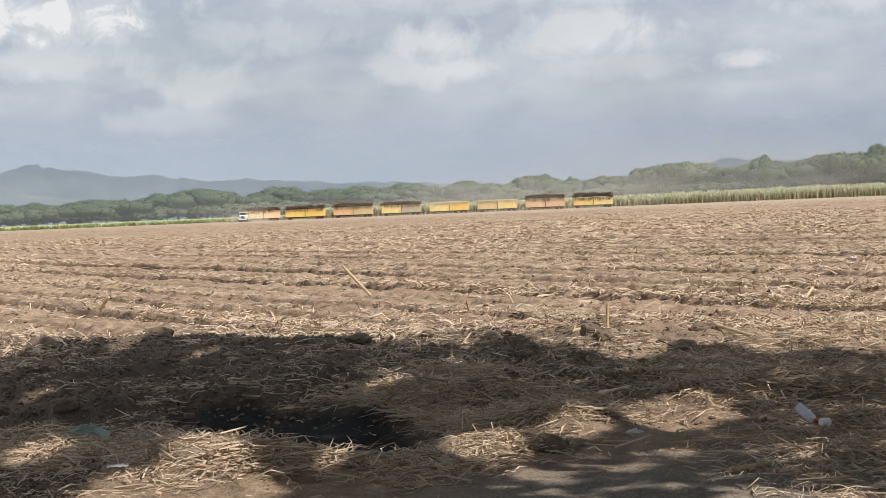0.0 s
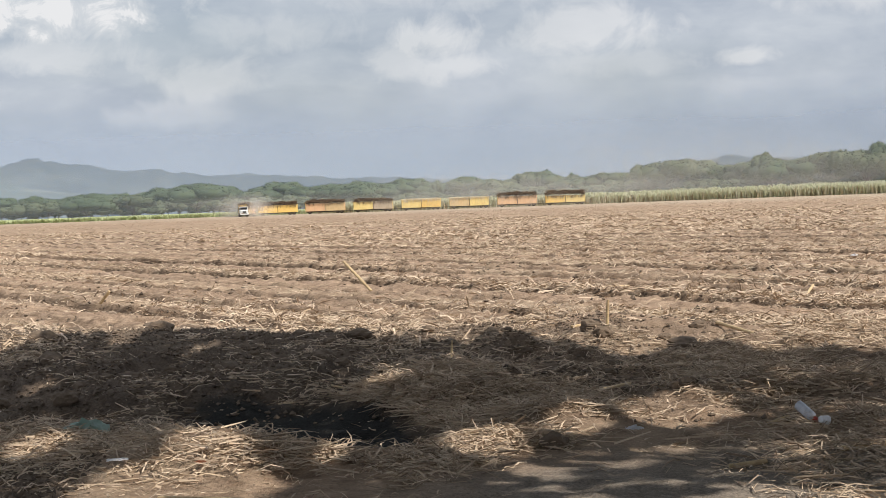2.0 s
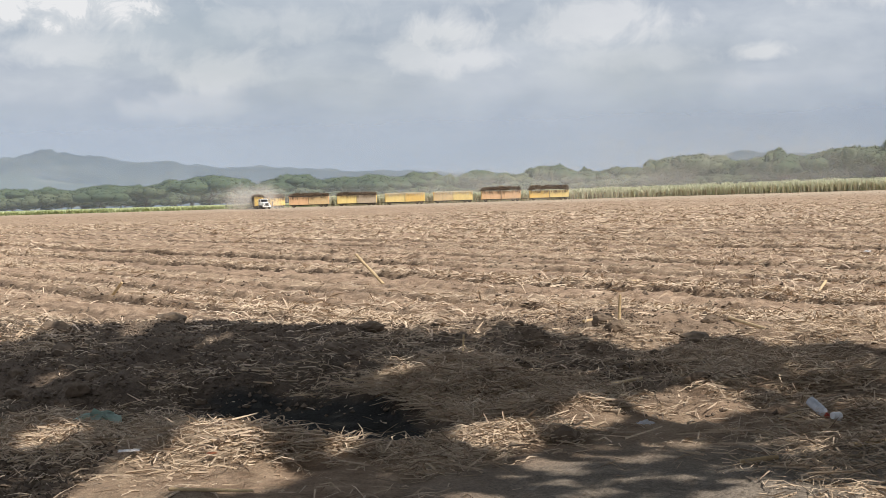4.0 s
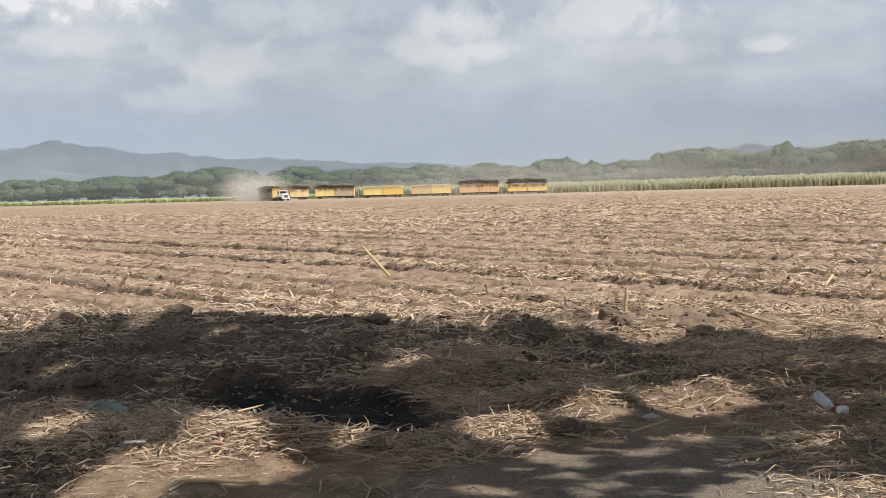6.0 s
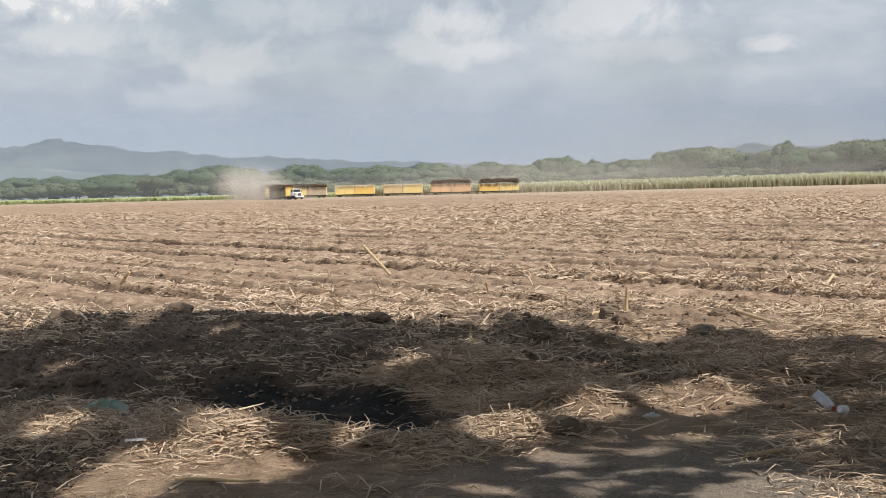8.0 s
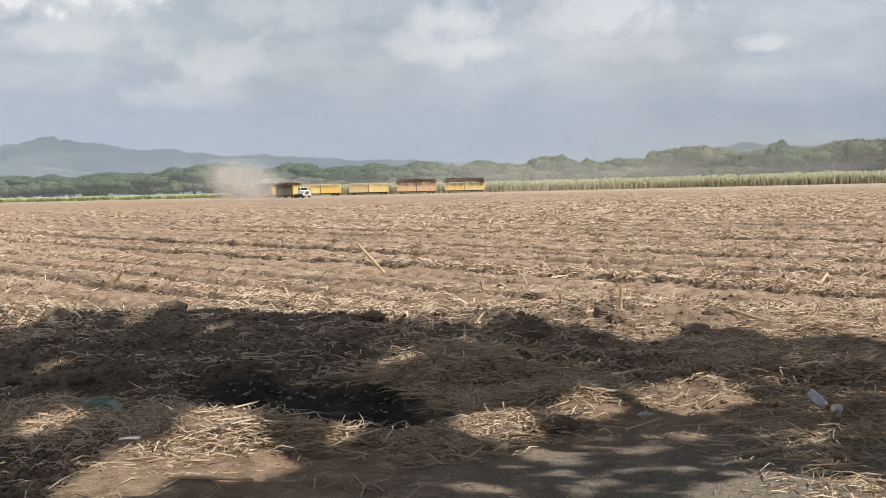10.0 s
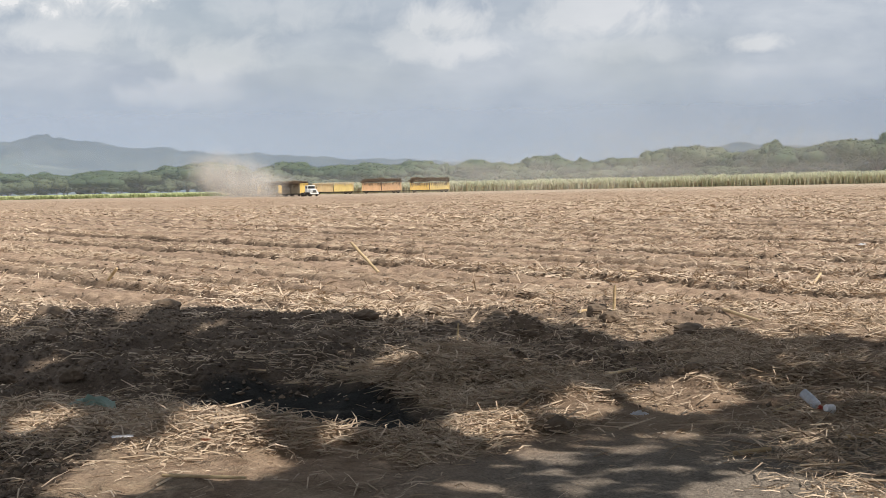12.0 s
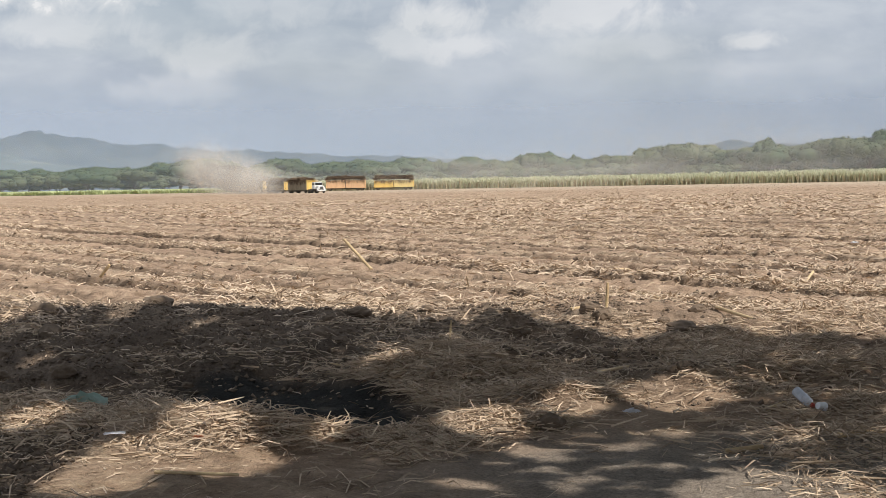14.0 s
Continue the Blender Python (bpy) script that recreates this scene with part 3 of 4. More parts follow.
def build_tree(height, width, leaves, tuft, mat, label, flat_top=0.5, lobes=9, low=0.25, name="tree"):
    """A tapered trunk with limbs, and a crown of leaf tufts gathered in uneven lobes."""
    root = new(name)
    bm = bmesh.new()
    fork = height * 0.34
    rod(bm, (0, 0, -0.3), (0.15, 0.1, fork), height * 0.035, height * 0.024, 9)
    centres = []
    for q in range(lobes):
        ang = q * 2.4 + RNG.uniform(-0.4, 0.4)
        out = width * 0.5 * math.sqrt((q + 0.4) / lobes) * RNG.uniform(0.65, 0.95)
        z = height * (low + (0.8 - low) * (1 - flat_top * (out / (width * 0.5)) ** 2) * RNG.uniform(0.75, 1.0))
        c = Vector((math.cos(ang) * out, math.sin(ang) * out, z))
        centres.append(c)
        rod(bm, (0.15, 0.1, fork * RNG.uniform(0.6, 1.0)), c * 0.93, height * 0.014, height * 0.004, 6)
    part("trunk", bm, BARK, root)
    pts, solid, shells = [], bmesh.new(), 0
    for c in centres:
        m = leaves // lobes
        v = RNG.normal(size=(m, 3))
        v /= np.linalg.norm(v, axis=1, keepdims=True)
        v *= RNG.uniform(0.72, 0.92, (m, 1))
        wob = 1 + 0.08 * np.sin(v[:, :1] * 5 + c.x) * np.cos(v[:, 1:2] * 6 + c.y)
        size = np.array([width * RNG.uniform(0.2, 0.3), width * RNG.uniform(0.2, 0.3), height * RNG.uniform(0.17, 0.24)])
        pts.append(np.array(c) + v * wob * size)
        for w in bmesh.ops.create_icosphere(solid, subdivisions=2, radius=1.0)["verts"]:
            p = w.co.normalized()
            k = 0.84 + 0.22 * noise.noise(p * 2.2 + c) + 0.12 * noise.noise(p * 6 + c)
            w.co = c + Vector((p.x * size[0], p.y * size[1], p.z * size[2])) * k
            w.co.z = max(w.co.z, height * 0.03)
            for f in w.link_faces:
                f.smooth = True
    pts = np.concatenate(pts)
    pts[:, 2] = np.maximum(pts[:, 2], height * 0.03)
    verts, faces = leaf_cards(pts, tuft)
    leaves_mesh = array_mesh("crown", verts, faces, mat)
    solid.from_mesh(leaves_mesh)
    solid.to_mesh(leaves_mesh)
    solid.free()
    crown = new("crown", leaves_mesh)
    crown.parent = root
    return tagged(root, label, "tree")


def scaled(x, y, z, turn, sx, sz):
    return pose(x, y, z, 0, 0, turn) @ Matrix.Diagonal((sx, sx, sz, 1))


def build_treeline():
    kinds = [
        build_tree(16, 26, 2600, 0.46, FOLIAGE, "broad dark green shade tree at the field's far edge", 0.55, 11, 0.3),
        build_tree(16, 20, 2600, 0.46, FOLIAGE, "rounded dark green tree at the field's far edge", 0.45, 10, 0.22),
        build_tree(16, 18, 2600, 0.46, FOLIAGE_OLIVE, "olive green domed tree beyond the cane", 0.4, 10, 0.18),
        build_tree(16, 12, 1800, 0.46, FOLIAGE, "tall narrow dark tree standing above its neighbours", 0.2, 9, 0.3),
        build_tree(8, 14, 1600, 0.5, FOLIAGE_OLIVE, "low spreading bush at the field's far edge", 0.5, 9, 0.1),
    ]
    used = [False] * len(kinds)

    def plant(kind, x, y, turn, sx, sz):
        m = scaled(x, y, -0.2, turn, sx, sz)
        if not used[kind]:
            used[kind] = True
            kinds[kind].matrix_basis = m
            ob = kinds[kind]
        else:
            ob = copy_thing(kinds[kind], m)
            ob.scale = (sx, sx, sz)
        ob["group"] = "trees along the field's far edge"

    # bearing in degrees and treetop height in metres along the far edge
    tops = [(-18, 12), (-15.8, 11.8), (-14.5, 12), (-13.5, 12.5), (-12, 13), (-11, 11.6), (-9.8, 14), (-8.9, 17), (-8, 15), (-7.4, 12), (-6.4, 13.5), (-5.5, 15), (-4.5, 12), (-3.6, 14.5), (-2.8, 14.5), (-1.6, 13.6), (-0.9, 14.5), (0.4, 13), (1.4, 15), (2.6, 14), (3.9, 16.5), (4.6, 13), (5.6, 13.8), (6.6, 13), (7.3, 15), (8, 19), (8.6, 21), (9.2, 19.5), (9.8, 15.5), (10.6, 17), (11.6, 19.5), (12.3, 17.5), (13, 18), (13.6, 20), (14.4, 20.5), (15.2, 17.5), (16, 20), (18, 19)]
    rnd = random.Random(5)
    b = -17.6
    while b < 17.8:
        top = float(np.interp(b, [t[0] for t in tops], [t[1] for t in tops]))
        reach = float(np.interp(b, [-18, -6, 2, 8, 18], [800, 880, 880, 780, 740])) + rnd.uniform(-15, 25)
        reach_scale = reach / 800
        kind = rnd.choice([0, 1, 1, 2] if b < 3 else [0, 1, 2, 2])
        h = 1.2 * top * reach_scale * rnd.uniform(0.82, 1.02)
        sx = h / 16 * rnd.uniform(0.9, 1.45)
        plant(kind, reach * math.sin(radians(b)), reach * math.cos(radians(b)), rnd.uniform(0, 360), sx, h / 16)
        b += rnd.uniform(0.4, 0.85)
    b = -17.8
    while b < 17.8:
        reach = float(np.interp(b, [-18, -6, 2, 8, 18], [770, 850, 850, 745, 700])) + rnd.uniform(-8, 8)
        sz = rnd.uniform(0.85, 1.45)
        plant(4, reach * math.sin(radians(b)), reach * math.cos(radians(b)), rnd.uniform(0, 360), sz * rnd.uniform(0.8, 1.1), sz)
        b += rnd.uniform(0.27, 0.45)
    # broad domes and uneven crowns that stand out on the right
    for kind, bear, reach, sx, sz in ((2, 7.7, 745, 1.3, 1.18), (2, 8.6, 740, 1.45, 1.28), (1, 11.9, 715, 1.2, 1.12), (1, 13.2, 710, 1.2, 1.15), (2, 14.1, 705, 1.35, 1.3), (2, 15.1, 700, 1.3, 1.2), (2, -11.0, 690, 1.1, 0.72), (1, -3.0, 760, 1.2, 0.9)):
        plant(kind, reach * math.sin(radians(bear)), reach * math.cos(radians(bear)), bear * 70, sx, sz)
    plant(0, 680 * math.sin(radians(-8.75)), 680 * math.cos(radians(-8.75)), 20, 1.18, 0.98)
    plant(0, 660 * math.sin(radians(-12.6)), 660 * math.cos(radians(-12.6)), 120, 0.9, 0.66)
    plant(0, 720 * math.sin(radians(15.55)), 720 * math.cos(radians(15.55)), 60, 0.5, 1.5)
    # single trees that stand out above the rest
    for bear, reach, high, wide in ((4.85, 860, 17.2, 0.62), (-0.05, 880, 16, 0.75), (-2.75, 870, 15.5, 0.9), (3.85, 860, 18.0, 1.0), (11.7, 720, 20.5, 1.15)):
        plant(3, reach * math.sin(radians(bear)), reach * math.cos(radians(bear)), bear * 90, wide, high / 16)


build_treeline()


def blades(name, base, height, spread, width, mat, label, category):
    """Upright arching leaves: each stands on its base, leans out and droops at its tip."""
    n = len(base)
    turn = RNG.uniform(0, 2 * np.pi, n)
    out = np.stack([np.cos(turn), np.sin(turn), np.zeros(n)], 1)
    side = np.stack([-np.sin(turn), np.cos(turn), np.zeros(n)], 1) * width
    up = np.array([0, 0, 1.0])
    a = base
    b = base + up * (height * 0.62)[:, None] + out * (spread * 0.25)[:, None]
    c = base + up * height[:, None] + out * (spread * 0.7)[:, None]
    d = base + up * (height * 0.88)[:, None] + out * (spread * 1.35)[:, None]
    verts = np.stack([a - side, a + side, b - side, b + side, c - side * 0.8, c + side * 0.8, d - side * 0.2, d + side * 0.2], 1).reshape(-1, 3)
    s = (np.arange(n) * 8)[:, None]
    faces = np.stack([s + np.array([[0, 1, 3, 2]]), s + np.array([[2, 3, 5, 4]]), s + np.array([[4, 5, 7, 6]])], 1).reshape(-1, 4)
    tagged(new(name, array_mesh(name, verts, faces, mat)), label, category, kind="stuff")


def cane_edge(x):
    """The front of the standing cane beyond the wagons."""
    return 468 - 0.25 * np.maximum(x - 60, 0)


def build_cane():
    # plants stand in stools with gaps between them, row behind row
    x, y, tall, lush = [], [], [], []
    for row in range(7):
        at = -38 + RNG.uniform(0, 1)
        while at < 190:
            at += RNG.uniform(0.8, 1.7)
            n = int(RNG.integers(10, 20))
            high = (2.9 + 0.55 * float(ease(np.array(at), 20, 130))) * RNG.uniform(0.82, 1.1) + 0.06 * row
            x.append(at + RNG.normal(0, 0.24, n))
            y.append(np.full(n, float(cane_edge(at)) + row * 1.5) + RNG.normal(0, 0.22, n))
            tall.append(high * RNG.uniform(0.72, 1.04, n))
            lush.append(np.full(n, row))
    x, y, tall, lush = (np.concatenate(v) for v in (x, y, tall, lush))
    n = len(x)
    base = np.stack([x, y, ground_z(x, y)], 1)
    green = RNG.random(n) < np.where(lush < 2, 0.62, 0.9)
    blades("cane_stand", base[green], tall[green], RNG.uniform(0.7, 1.8, green.sum()), 0.11, CANE_LEAF, "standing pale green sugar cane beyond the field", "sugar cane")
    dry = ~green
    blades("cane_stand", base[dry], tall[dry] * RNG.uniform(0.45, 0.85, dry.sum()), RNG.uniform(0.3, 0.9, dry.sum()), 0.085, CANE_DRY, "dry straw-coloured leaves at the foot of standing cane", "sugar cane")
    n = 22000
    x = RNG.uniform(-270, -30, n)
    y = 500 - 0.35 * (x + 30) + RNG.uniform(0, 1, n) ** 1.5 * 60
    base = np.stack([x, y, ground_z(x, y)], 1)
    blades("young_cane", base, RNG.uniform(0.9, 1.5, n), RNG.uniform(0.7, 1.6, n), 0.2, GREEN_CROP, "low bright green young cane in the distance", "sugar cane")


build_cane()


# ---- the cane train ----
YELLOW = worn("yellow_paint", (0.86, 0.62, 0.2), (0.82, 0.57, 0.17), 1.2, 0.5, (0.42, 0.28, 0.14), 0.5, streak=True)
PALE_YELLOW = worn("pale_yellow_paint", (0.86, 0.7, 0.31), (0.82, 0.65, 0.26), 1.2, 0.55, (0.36, 0.25, 0.13), 0.55, streak=True)
PEACH = worn("faded_orange_paint", (0.77, 0.52, 0.31), (0.72, 0.47, 0.27), 1.2, 0.6, (0.3, 0.19, 0.11), 0.55, streak=True)
CREAM = worn("cream_paint", (0.72, 0.56, 0.32), (0.66, 0.5, 0.28), 1.2, 0.6, (0.32, 0.22, 0.13), 0.6, streak=True)
GREY_PAINT = worn("grey_dusty_paint", (0.56, 0.47, 0.35), (0.5, 0.41, 0.3), 1.2, 0.7, (0.28, 0.2, 0.13), 0.6, streak=True)
BROWN_SIDE = worn("brown_dusty_side", (0.3, 0.255, 0.18), (0.38, 0.325, 0.235), 1.2, 0.85, (0.16, 0.13, 0.09), 0.6, streak=True)
STEEL = worn("dark_dusty_steel", (0.06, 0.05, 0.045), (0.12, 0.1, 0.08), 2.0, 0.7)
RUBBER = worn("dusty_rubber", (0.03, 0.028, 0.026), (0.09, 0.075, 0.06), 3.0, 0.9)
RIM = worn("wheel_rim_paint", (0.2, 0.17, 0.14), (0.14, 0.12, 0.1), 3.0, 0.7)
WHITE = worn("white_cab_paint", (0.82, 0.82, 0.8), (0.75, 0.75, 0.73), 1.5, 0.35, (0.45, 0.38, 0.3), 0.35)
GLASS_DARK = worn("dark_cab_glass", (0.02, 0.022, 0.025), (0.03, 0.032, 0.035), 1.0, 0.12, dirt_amount=0.2)
CHROME = worn("grille_metal", (0.12, 0.12, 0.12), (0.2, 0.2, 0.2), 4.0, 0.35, metal=0.8)
LAMP_GLASS = worn("headlight_glass", (0.7, 0.7, 0.68), (0.8, 0.8, 0.78), 4.0, 0.15, dirt_amount=0.1)
CANE_BURNT = island("burnt_cane_stalk", (0.075, 0.05, 0.035), (0.15, 0.1, 0.065), (0.27, 0.2, 0.125), grain=4.0)
CANE_TIPS = island("pale_cane_tip", (0.66, 0.58, 0.42), (0.75, 0.68, 0.52), (0.34, 0.24, 0.14), grain=4.0)

WHEEL_R = 0.52


def build_wheel(parent, x, y):
    """A wheel about its own axle, so that it can turn."""
    bm = bmesh.new()
    made = bmesh.ops.create_cone(bm, cap_ends=True, segments=20, radius1=WHEEL_R, radius2=WHEEL_R, depth=0.32)["verts"]
    bmesh.ops.rotate(bm, cent=(0, 0, 0), matrix=Matrix.Rotation(math.pi / 2, 3, "X"), verts=made)
    bmesh.ops.bevel(bm, geom=[e for e in bm.edges if abs(e.verts[0].co.y - e.verts[1].co.y) < 0.01], offset=0.06, segments=2, affect="EDGES")
    tyre = part("wheel", bm, RUBBER, parent)
    bm = bmesh.new()
    for s in (-1, 1):
        rod(bm, (0, s * 0.13, 0), (0, s * 0.175, 0), 0.29, 0.26, 14)
        for q in range(6):
            ang = q * math.pi / 3
            rod(bm, (0.17 * math.cos(ang), s * 0.17, 0.17 * math.sin(ang)), (0.17 * math.cos(ang), s * 0.2, 0.17 * math.sin(ang)), 0.03, sides=5)
    part("rim", bm, RIM, tyre)
    tyre.matrix_basis = pose(x, y, WHEEL_R)
    return tyre


WAGON_LONG, WAGON_WIDE = 11.3, 2.5


def build_wagon(paint, second, top, label, lead=False):
    """An open cane wagon: chassis, two bays of ribbed side panels, end gates, drawbar and wheels. It heads towards +x."""
    root = new("cane_wagon")
    half, low = WAGON_LONG / 2, 0.78
    bm = bmesh.new()
    for s in (-1, 1):
        box(bm, (0, s * 0.5, 0.6), (WAGON_LONG - 0.3, 0.14, 0.26), 0.02)
    for q in range(7):
        box(bm, (-half + 0.4 + q * (WAGON_LONG - 0.8) / 6, 0, 0.68), (0.12, WAGON_WIDE - 0.1, 0.12))
    for x in (4.5, -3.5, -4.75):
        rod(bm, (x, -1.0, WHEEL_R), (x, 1.0, WHEEL_R), 0.07)
        for s in (-1, 1):
            box(bm, (x, s * 0.5, 0.62), (0.9, 0.09, 0.1), 0.02)
    part("chassis", bm, STEEL, root)
    bm = bmesh.new()
    for s in (-1, 1):
        rod(bm, (half - 0.4, s * 0.45, 0.72), (half + 2.4, 0.0, 0.66), 0.06)
    box(bm, (half + 2.4, 0, 0.66), (0.3, 0.12, 0.1), 0.02)
    part("drawbar", bm, STEEL, root)
    bm = bmesh.new()
    box(bm, (0, 0, low), (WAGON_LONG - 0.1, WAGON_WIDE - 0.06, 0.06))
    part("floor_plate", bm, STEEL, root)
    for s in (-1, 1):
        for k, (x0, x1) in enumerate(((-half, -0.06), (0.06, half))):
            bm = bmesh.new()
            y = s * (WAGON_WIDE / 2 - 0.03)
            box(bm, ((x0 + x1) / 2, y, (low + top) / 2), (x1 - x0 - 0.06, 0.05, top - low), 0.01)
            n = 8
            for q in range(n + 1):
                x = x0 + 0.08 + q * (x1 - x0 - 0.16) / n
                box(bm, (x, y + s * 0.055, (low + top) / 2), (0.09, 0.08, top - low + 0.04), 0.012)
            for z in (low + 0.06, top - 0.05):
                box(bm, ((x0 + x1) / 2, y + s * 0.06, z), (x1 - x0 - 0.04, 0.09, 0.11), 0.012)
            # panels on the right-hand side are a darker brown
            part("side_panel", bm, BROWN_SIDE if s < 0 else (paint if k else second), root, "dark brown side" if s < 0 else "")
    for s in (-1, 1):
        bm = bmesh.new()
        rise = 0.4 if lead and s > 0 else 0.12
        box(bm, (s * (half - 0.02), 0, (low + top + rise) / 2), (0.06, WAGON_WIDE - 0.14, top - low + rise), 0.01)
        for q in range(5):
            box(bm, (s * (half + 0.04), -1.0 + q * 0.5, (low + top + rise) / 2), (0.07, 0.08, top - low + rise), 0.01)
        box(bm, (s * (half + 0.04), 0, top + rise - 0.08), (0.08, WAGON_WIDE - 0.1, 0.1), 0.01)
        part("end_gate", bm, YELLOW if s > 0 else paint, root, "tall yellow front gate" if lead and s > 0 else "")
    for s in (-1, 1):
        bm = bmesh.new()
        box(bm, (0, s * (WAGON_WIDE / 2 + 0.02), (low + top) / 2 + 0.1), (0.11, 0.14, top - low + 0.3), 0.015)
        part("middle_post", bm, STEEL, root)
    for x in (4.5, -3.5, -4.75):
        for s in (-1, 1):
            build_wheel(root, x, s * 0.98)
    return tagged(root, label, "wagon", group="wagons of the cane train")


def build_load(top, heap, label, seed, mat, hang=1.0):
    """A heap of cut cane in a wagon: stalks laid along it, tips hanging over its sides."""
    rng = np.random.default_rng(seed)
    n = 1500
    x = rng.uniform(-5.5, 5.5, n)
    y = rng.uniform(-1.2, 1.2, n)
    end = np.clip((5.75 - np.abs(x)) / 0.7, 0.35, 1)
    arch = heap * end * (1 - 0.35 * (y / 1.25) ** 2) * (1 + 0.22 * value_noise(x * 0.9, y * 0.9, seed))
    z = top - 0.12 + arch * rng.uniform(0.45, 1.0, n)
    turn = rng.normal(0, 0.5, n) + (rng.random(n) < 0.25) * 1.5
    tilt = rng.normal(0, 0.16, n)
    way = np.stack([np.cos(turn) * np.cos(tilt), np.sin(turn) * np.cos(tilt), np.sin(tilt)], 1)
    long = rng.uniform(0.7, 1.9, n)
    base = np.stack([x, y, z], 1) - way * long[:, None] * 0.5
    base[:, 0] = np.clip(base[:, 0], -5.75, 5.75)
    # hanging tips
    m = 260
    hx, hs = rng.uniform(-5.55, 5.55, m), rng.choice([-1, 1], m)
    hbase = np.stack([hx, hs * 1.3, np.full(m, top) + rng.uniform(0.0, 0.25, m)], 1)
    hway = np.stack([rng.normal(0, 0.25, m), hs * 0.16, -np.ones(m)], 1)
    hway /= np.linalg.norm(hway, axis=1, keepdims=True)
    base, way = np.vstack([base, hbase]), np.vstack([way, hway])
    long = np.concatenate([long, rng.uniform(0.25, 1.0, m) * (0.7 + 0.3 * heap) * hang])
    thick = np.concatenate([rng.uniform(0.03, 0.06, n), rng.uniform(0.025, 0.05, m)])
    bend = rng.normal(0, 0.2, n + m)
    bend[n:] *= 0.4
    sticks = straw_mesh("cane_load", base, way, long, thick, bend, mat)
    bm = bmesh.new()
    bm.from_mesh(sticks)
    # the packed inside of the heap
    gx, gy = np.linspace(-5.55, 5.55, 40), np.linspace(-1.19, 1.19, 11)
    grid = {}
    for i, px in enumerate(gx):
        for j, py in enumerate(gy):
            e = min(1.0, max(0.3, (5.75 - abs(px)) / 0.7))
            h = heap * e * (1 - 0.35 * (py / 1.25) ** 2) * (1 + 0.22 * float(value_noise(np.array(px * 0.9), np.array(py * 0.9), seed)))
            grid[i, j] = bm.verts.new((px, py, top - 0.14 + 0.82 * h))
    for i in range(len(gx) - 1):
        for j in range(len(gy) - 1):
            bm.faces.new((grid[i, j], grid[i + 1, j], grid[i + 1, j + 1], grid[i, j + 1]))
    bm.to_mesh(sticks)
    bm.free()
    return tagged(new("cane_load", sticks), label, "cut cane")


def build_truck():
    """A white short-nosed tractor truck that heads towards +x."""
    root = new("truck")
    bm = bmesh.new()
    for s in (-1, 1):
        box(bm, (-0.5, s * 0.45, 0.85), (6.2, 0.12, 0.26), 0.02)
    for x in (1.9, -1.6, -2.8):
        rod(bm, (x, -0.95, WHEEL_R), (x, 0.95, WHEEL_R), 0.08)
    box(bm, (-2.2, 0, 1.06), (1.1, 1.0, 0.12), 0.03)
    part("chassis", bm, STEEL, root)
    bm = bmesh.new()
    made = box(bm, (0.15, 0, 1.95), (1.75, 2.3, 1.75), 0.1)
    for v in made:
        if v.co.z > 2.2:
            v.co.x -= 0.28 * (v.co.z - 2.2) if v.co.x > 0.3 else 0
            v.co.y *= 1 - 0.09 * (v.co.z - 2.2)
    part("cab", bm, WHITE, root)
    bm = bmesh.new()
    made = box(bm, (1.85, 0, 1.45), (1.75, 1.75, 0.95), 0.12)
    for v in made:
        if v.co.z > 1.5:
            v.co.z -= 0.16 * max(0, v.co.x - 1.1)
    part("hood", bm, WHITE, root)
    for s in (-1, 1):
        bm = bmesh.new()
        box(bm, (1.9, s * 0.98, 1.12), (1.35, 0.42, 0.2), 0.06)
        box(bm, (2.5, s * 0.98, 0.92), (0.25, 0.42, 0.4), 0.05)
        part("fender", bm, WHITE, root)
        bm = bmesh.new()
        box(bm, (2.72, s * 0.72, 1.2), (0.1, 0.3, 0.24), 0.04)
        part("headlight", bm, LAMP_GLASS, root)
        bm = bmesh.new()
        box(bm, (0.22, s * 1.125, 2.3), (1.0, 0.06, 0.62), 0.02)
        part("side_window", bm, GLASS_DARK, root)
        bm = bmesh.new()
        rod(bm, (0.85, s * 1.15, 2.3), (1.0, s * 1.42, 2.35), 0.025)
        box(bm, (1.0, s * 1.45, 2.2), (0.1, 0.2, 0.45), 0.03)
        part("mirror", bm, STEEL, root)
        bm = bmesh.new()
        rod(bm, (0.0, s * 0.95, 0.72), (-1.05, s * 0.95, 0.72), 0.3, sides=14)
        part("fuel_tank", bm, CHROME, root)
    bm = bmesh.new()
    box(bm, (0.955, 0, 2.33), (0.06, 1.9, 0.66), 0.02, pose(0, 0, 0))
    part("windscreen", bm, GLASS_DARK, root)
    bm = bmesh.new()
    box(bm, (2.74, 0, 1.35), (0.08, 1.0, 0.62), 0.03)
    for q in range(5):
        box(bm, (2.79, 0, 1.12 + q * 0.115), (0.03, 0.95, 0.04))
    part("grille", bm, CHROME, root)
    bm = bmesh.new()
    box(bm, (2.8, 0, 0.72), (0.2, 2.3, 0.3), 0.05)
    part("bumper", bm, WHITE, root)
    bm = bmesh.new()
    rod(bm, (-0.95, 0.95, 0.9), (-0.95, 0.95, 3.2), 0.07, sides=10)
    part("exhaust_stack", bm, CHROME, root)
    for x in (1.9, -1.6, -2.8):
        for s in (-1, 1):
            build_wheel(root, x, s * 0.95)
    return tagged(root, "white tractor truck pulling the cane wagons, covered in dust", "truck")


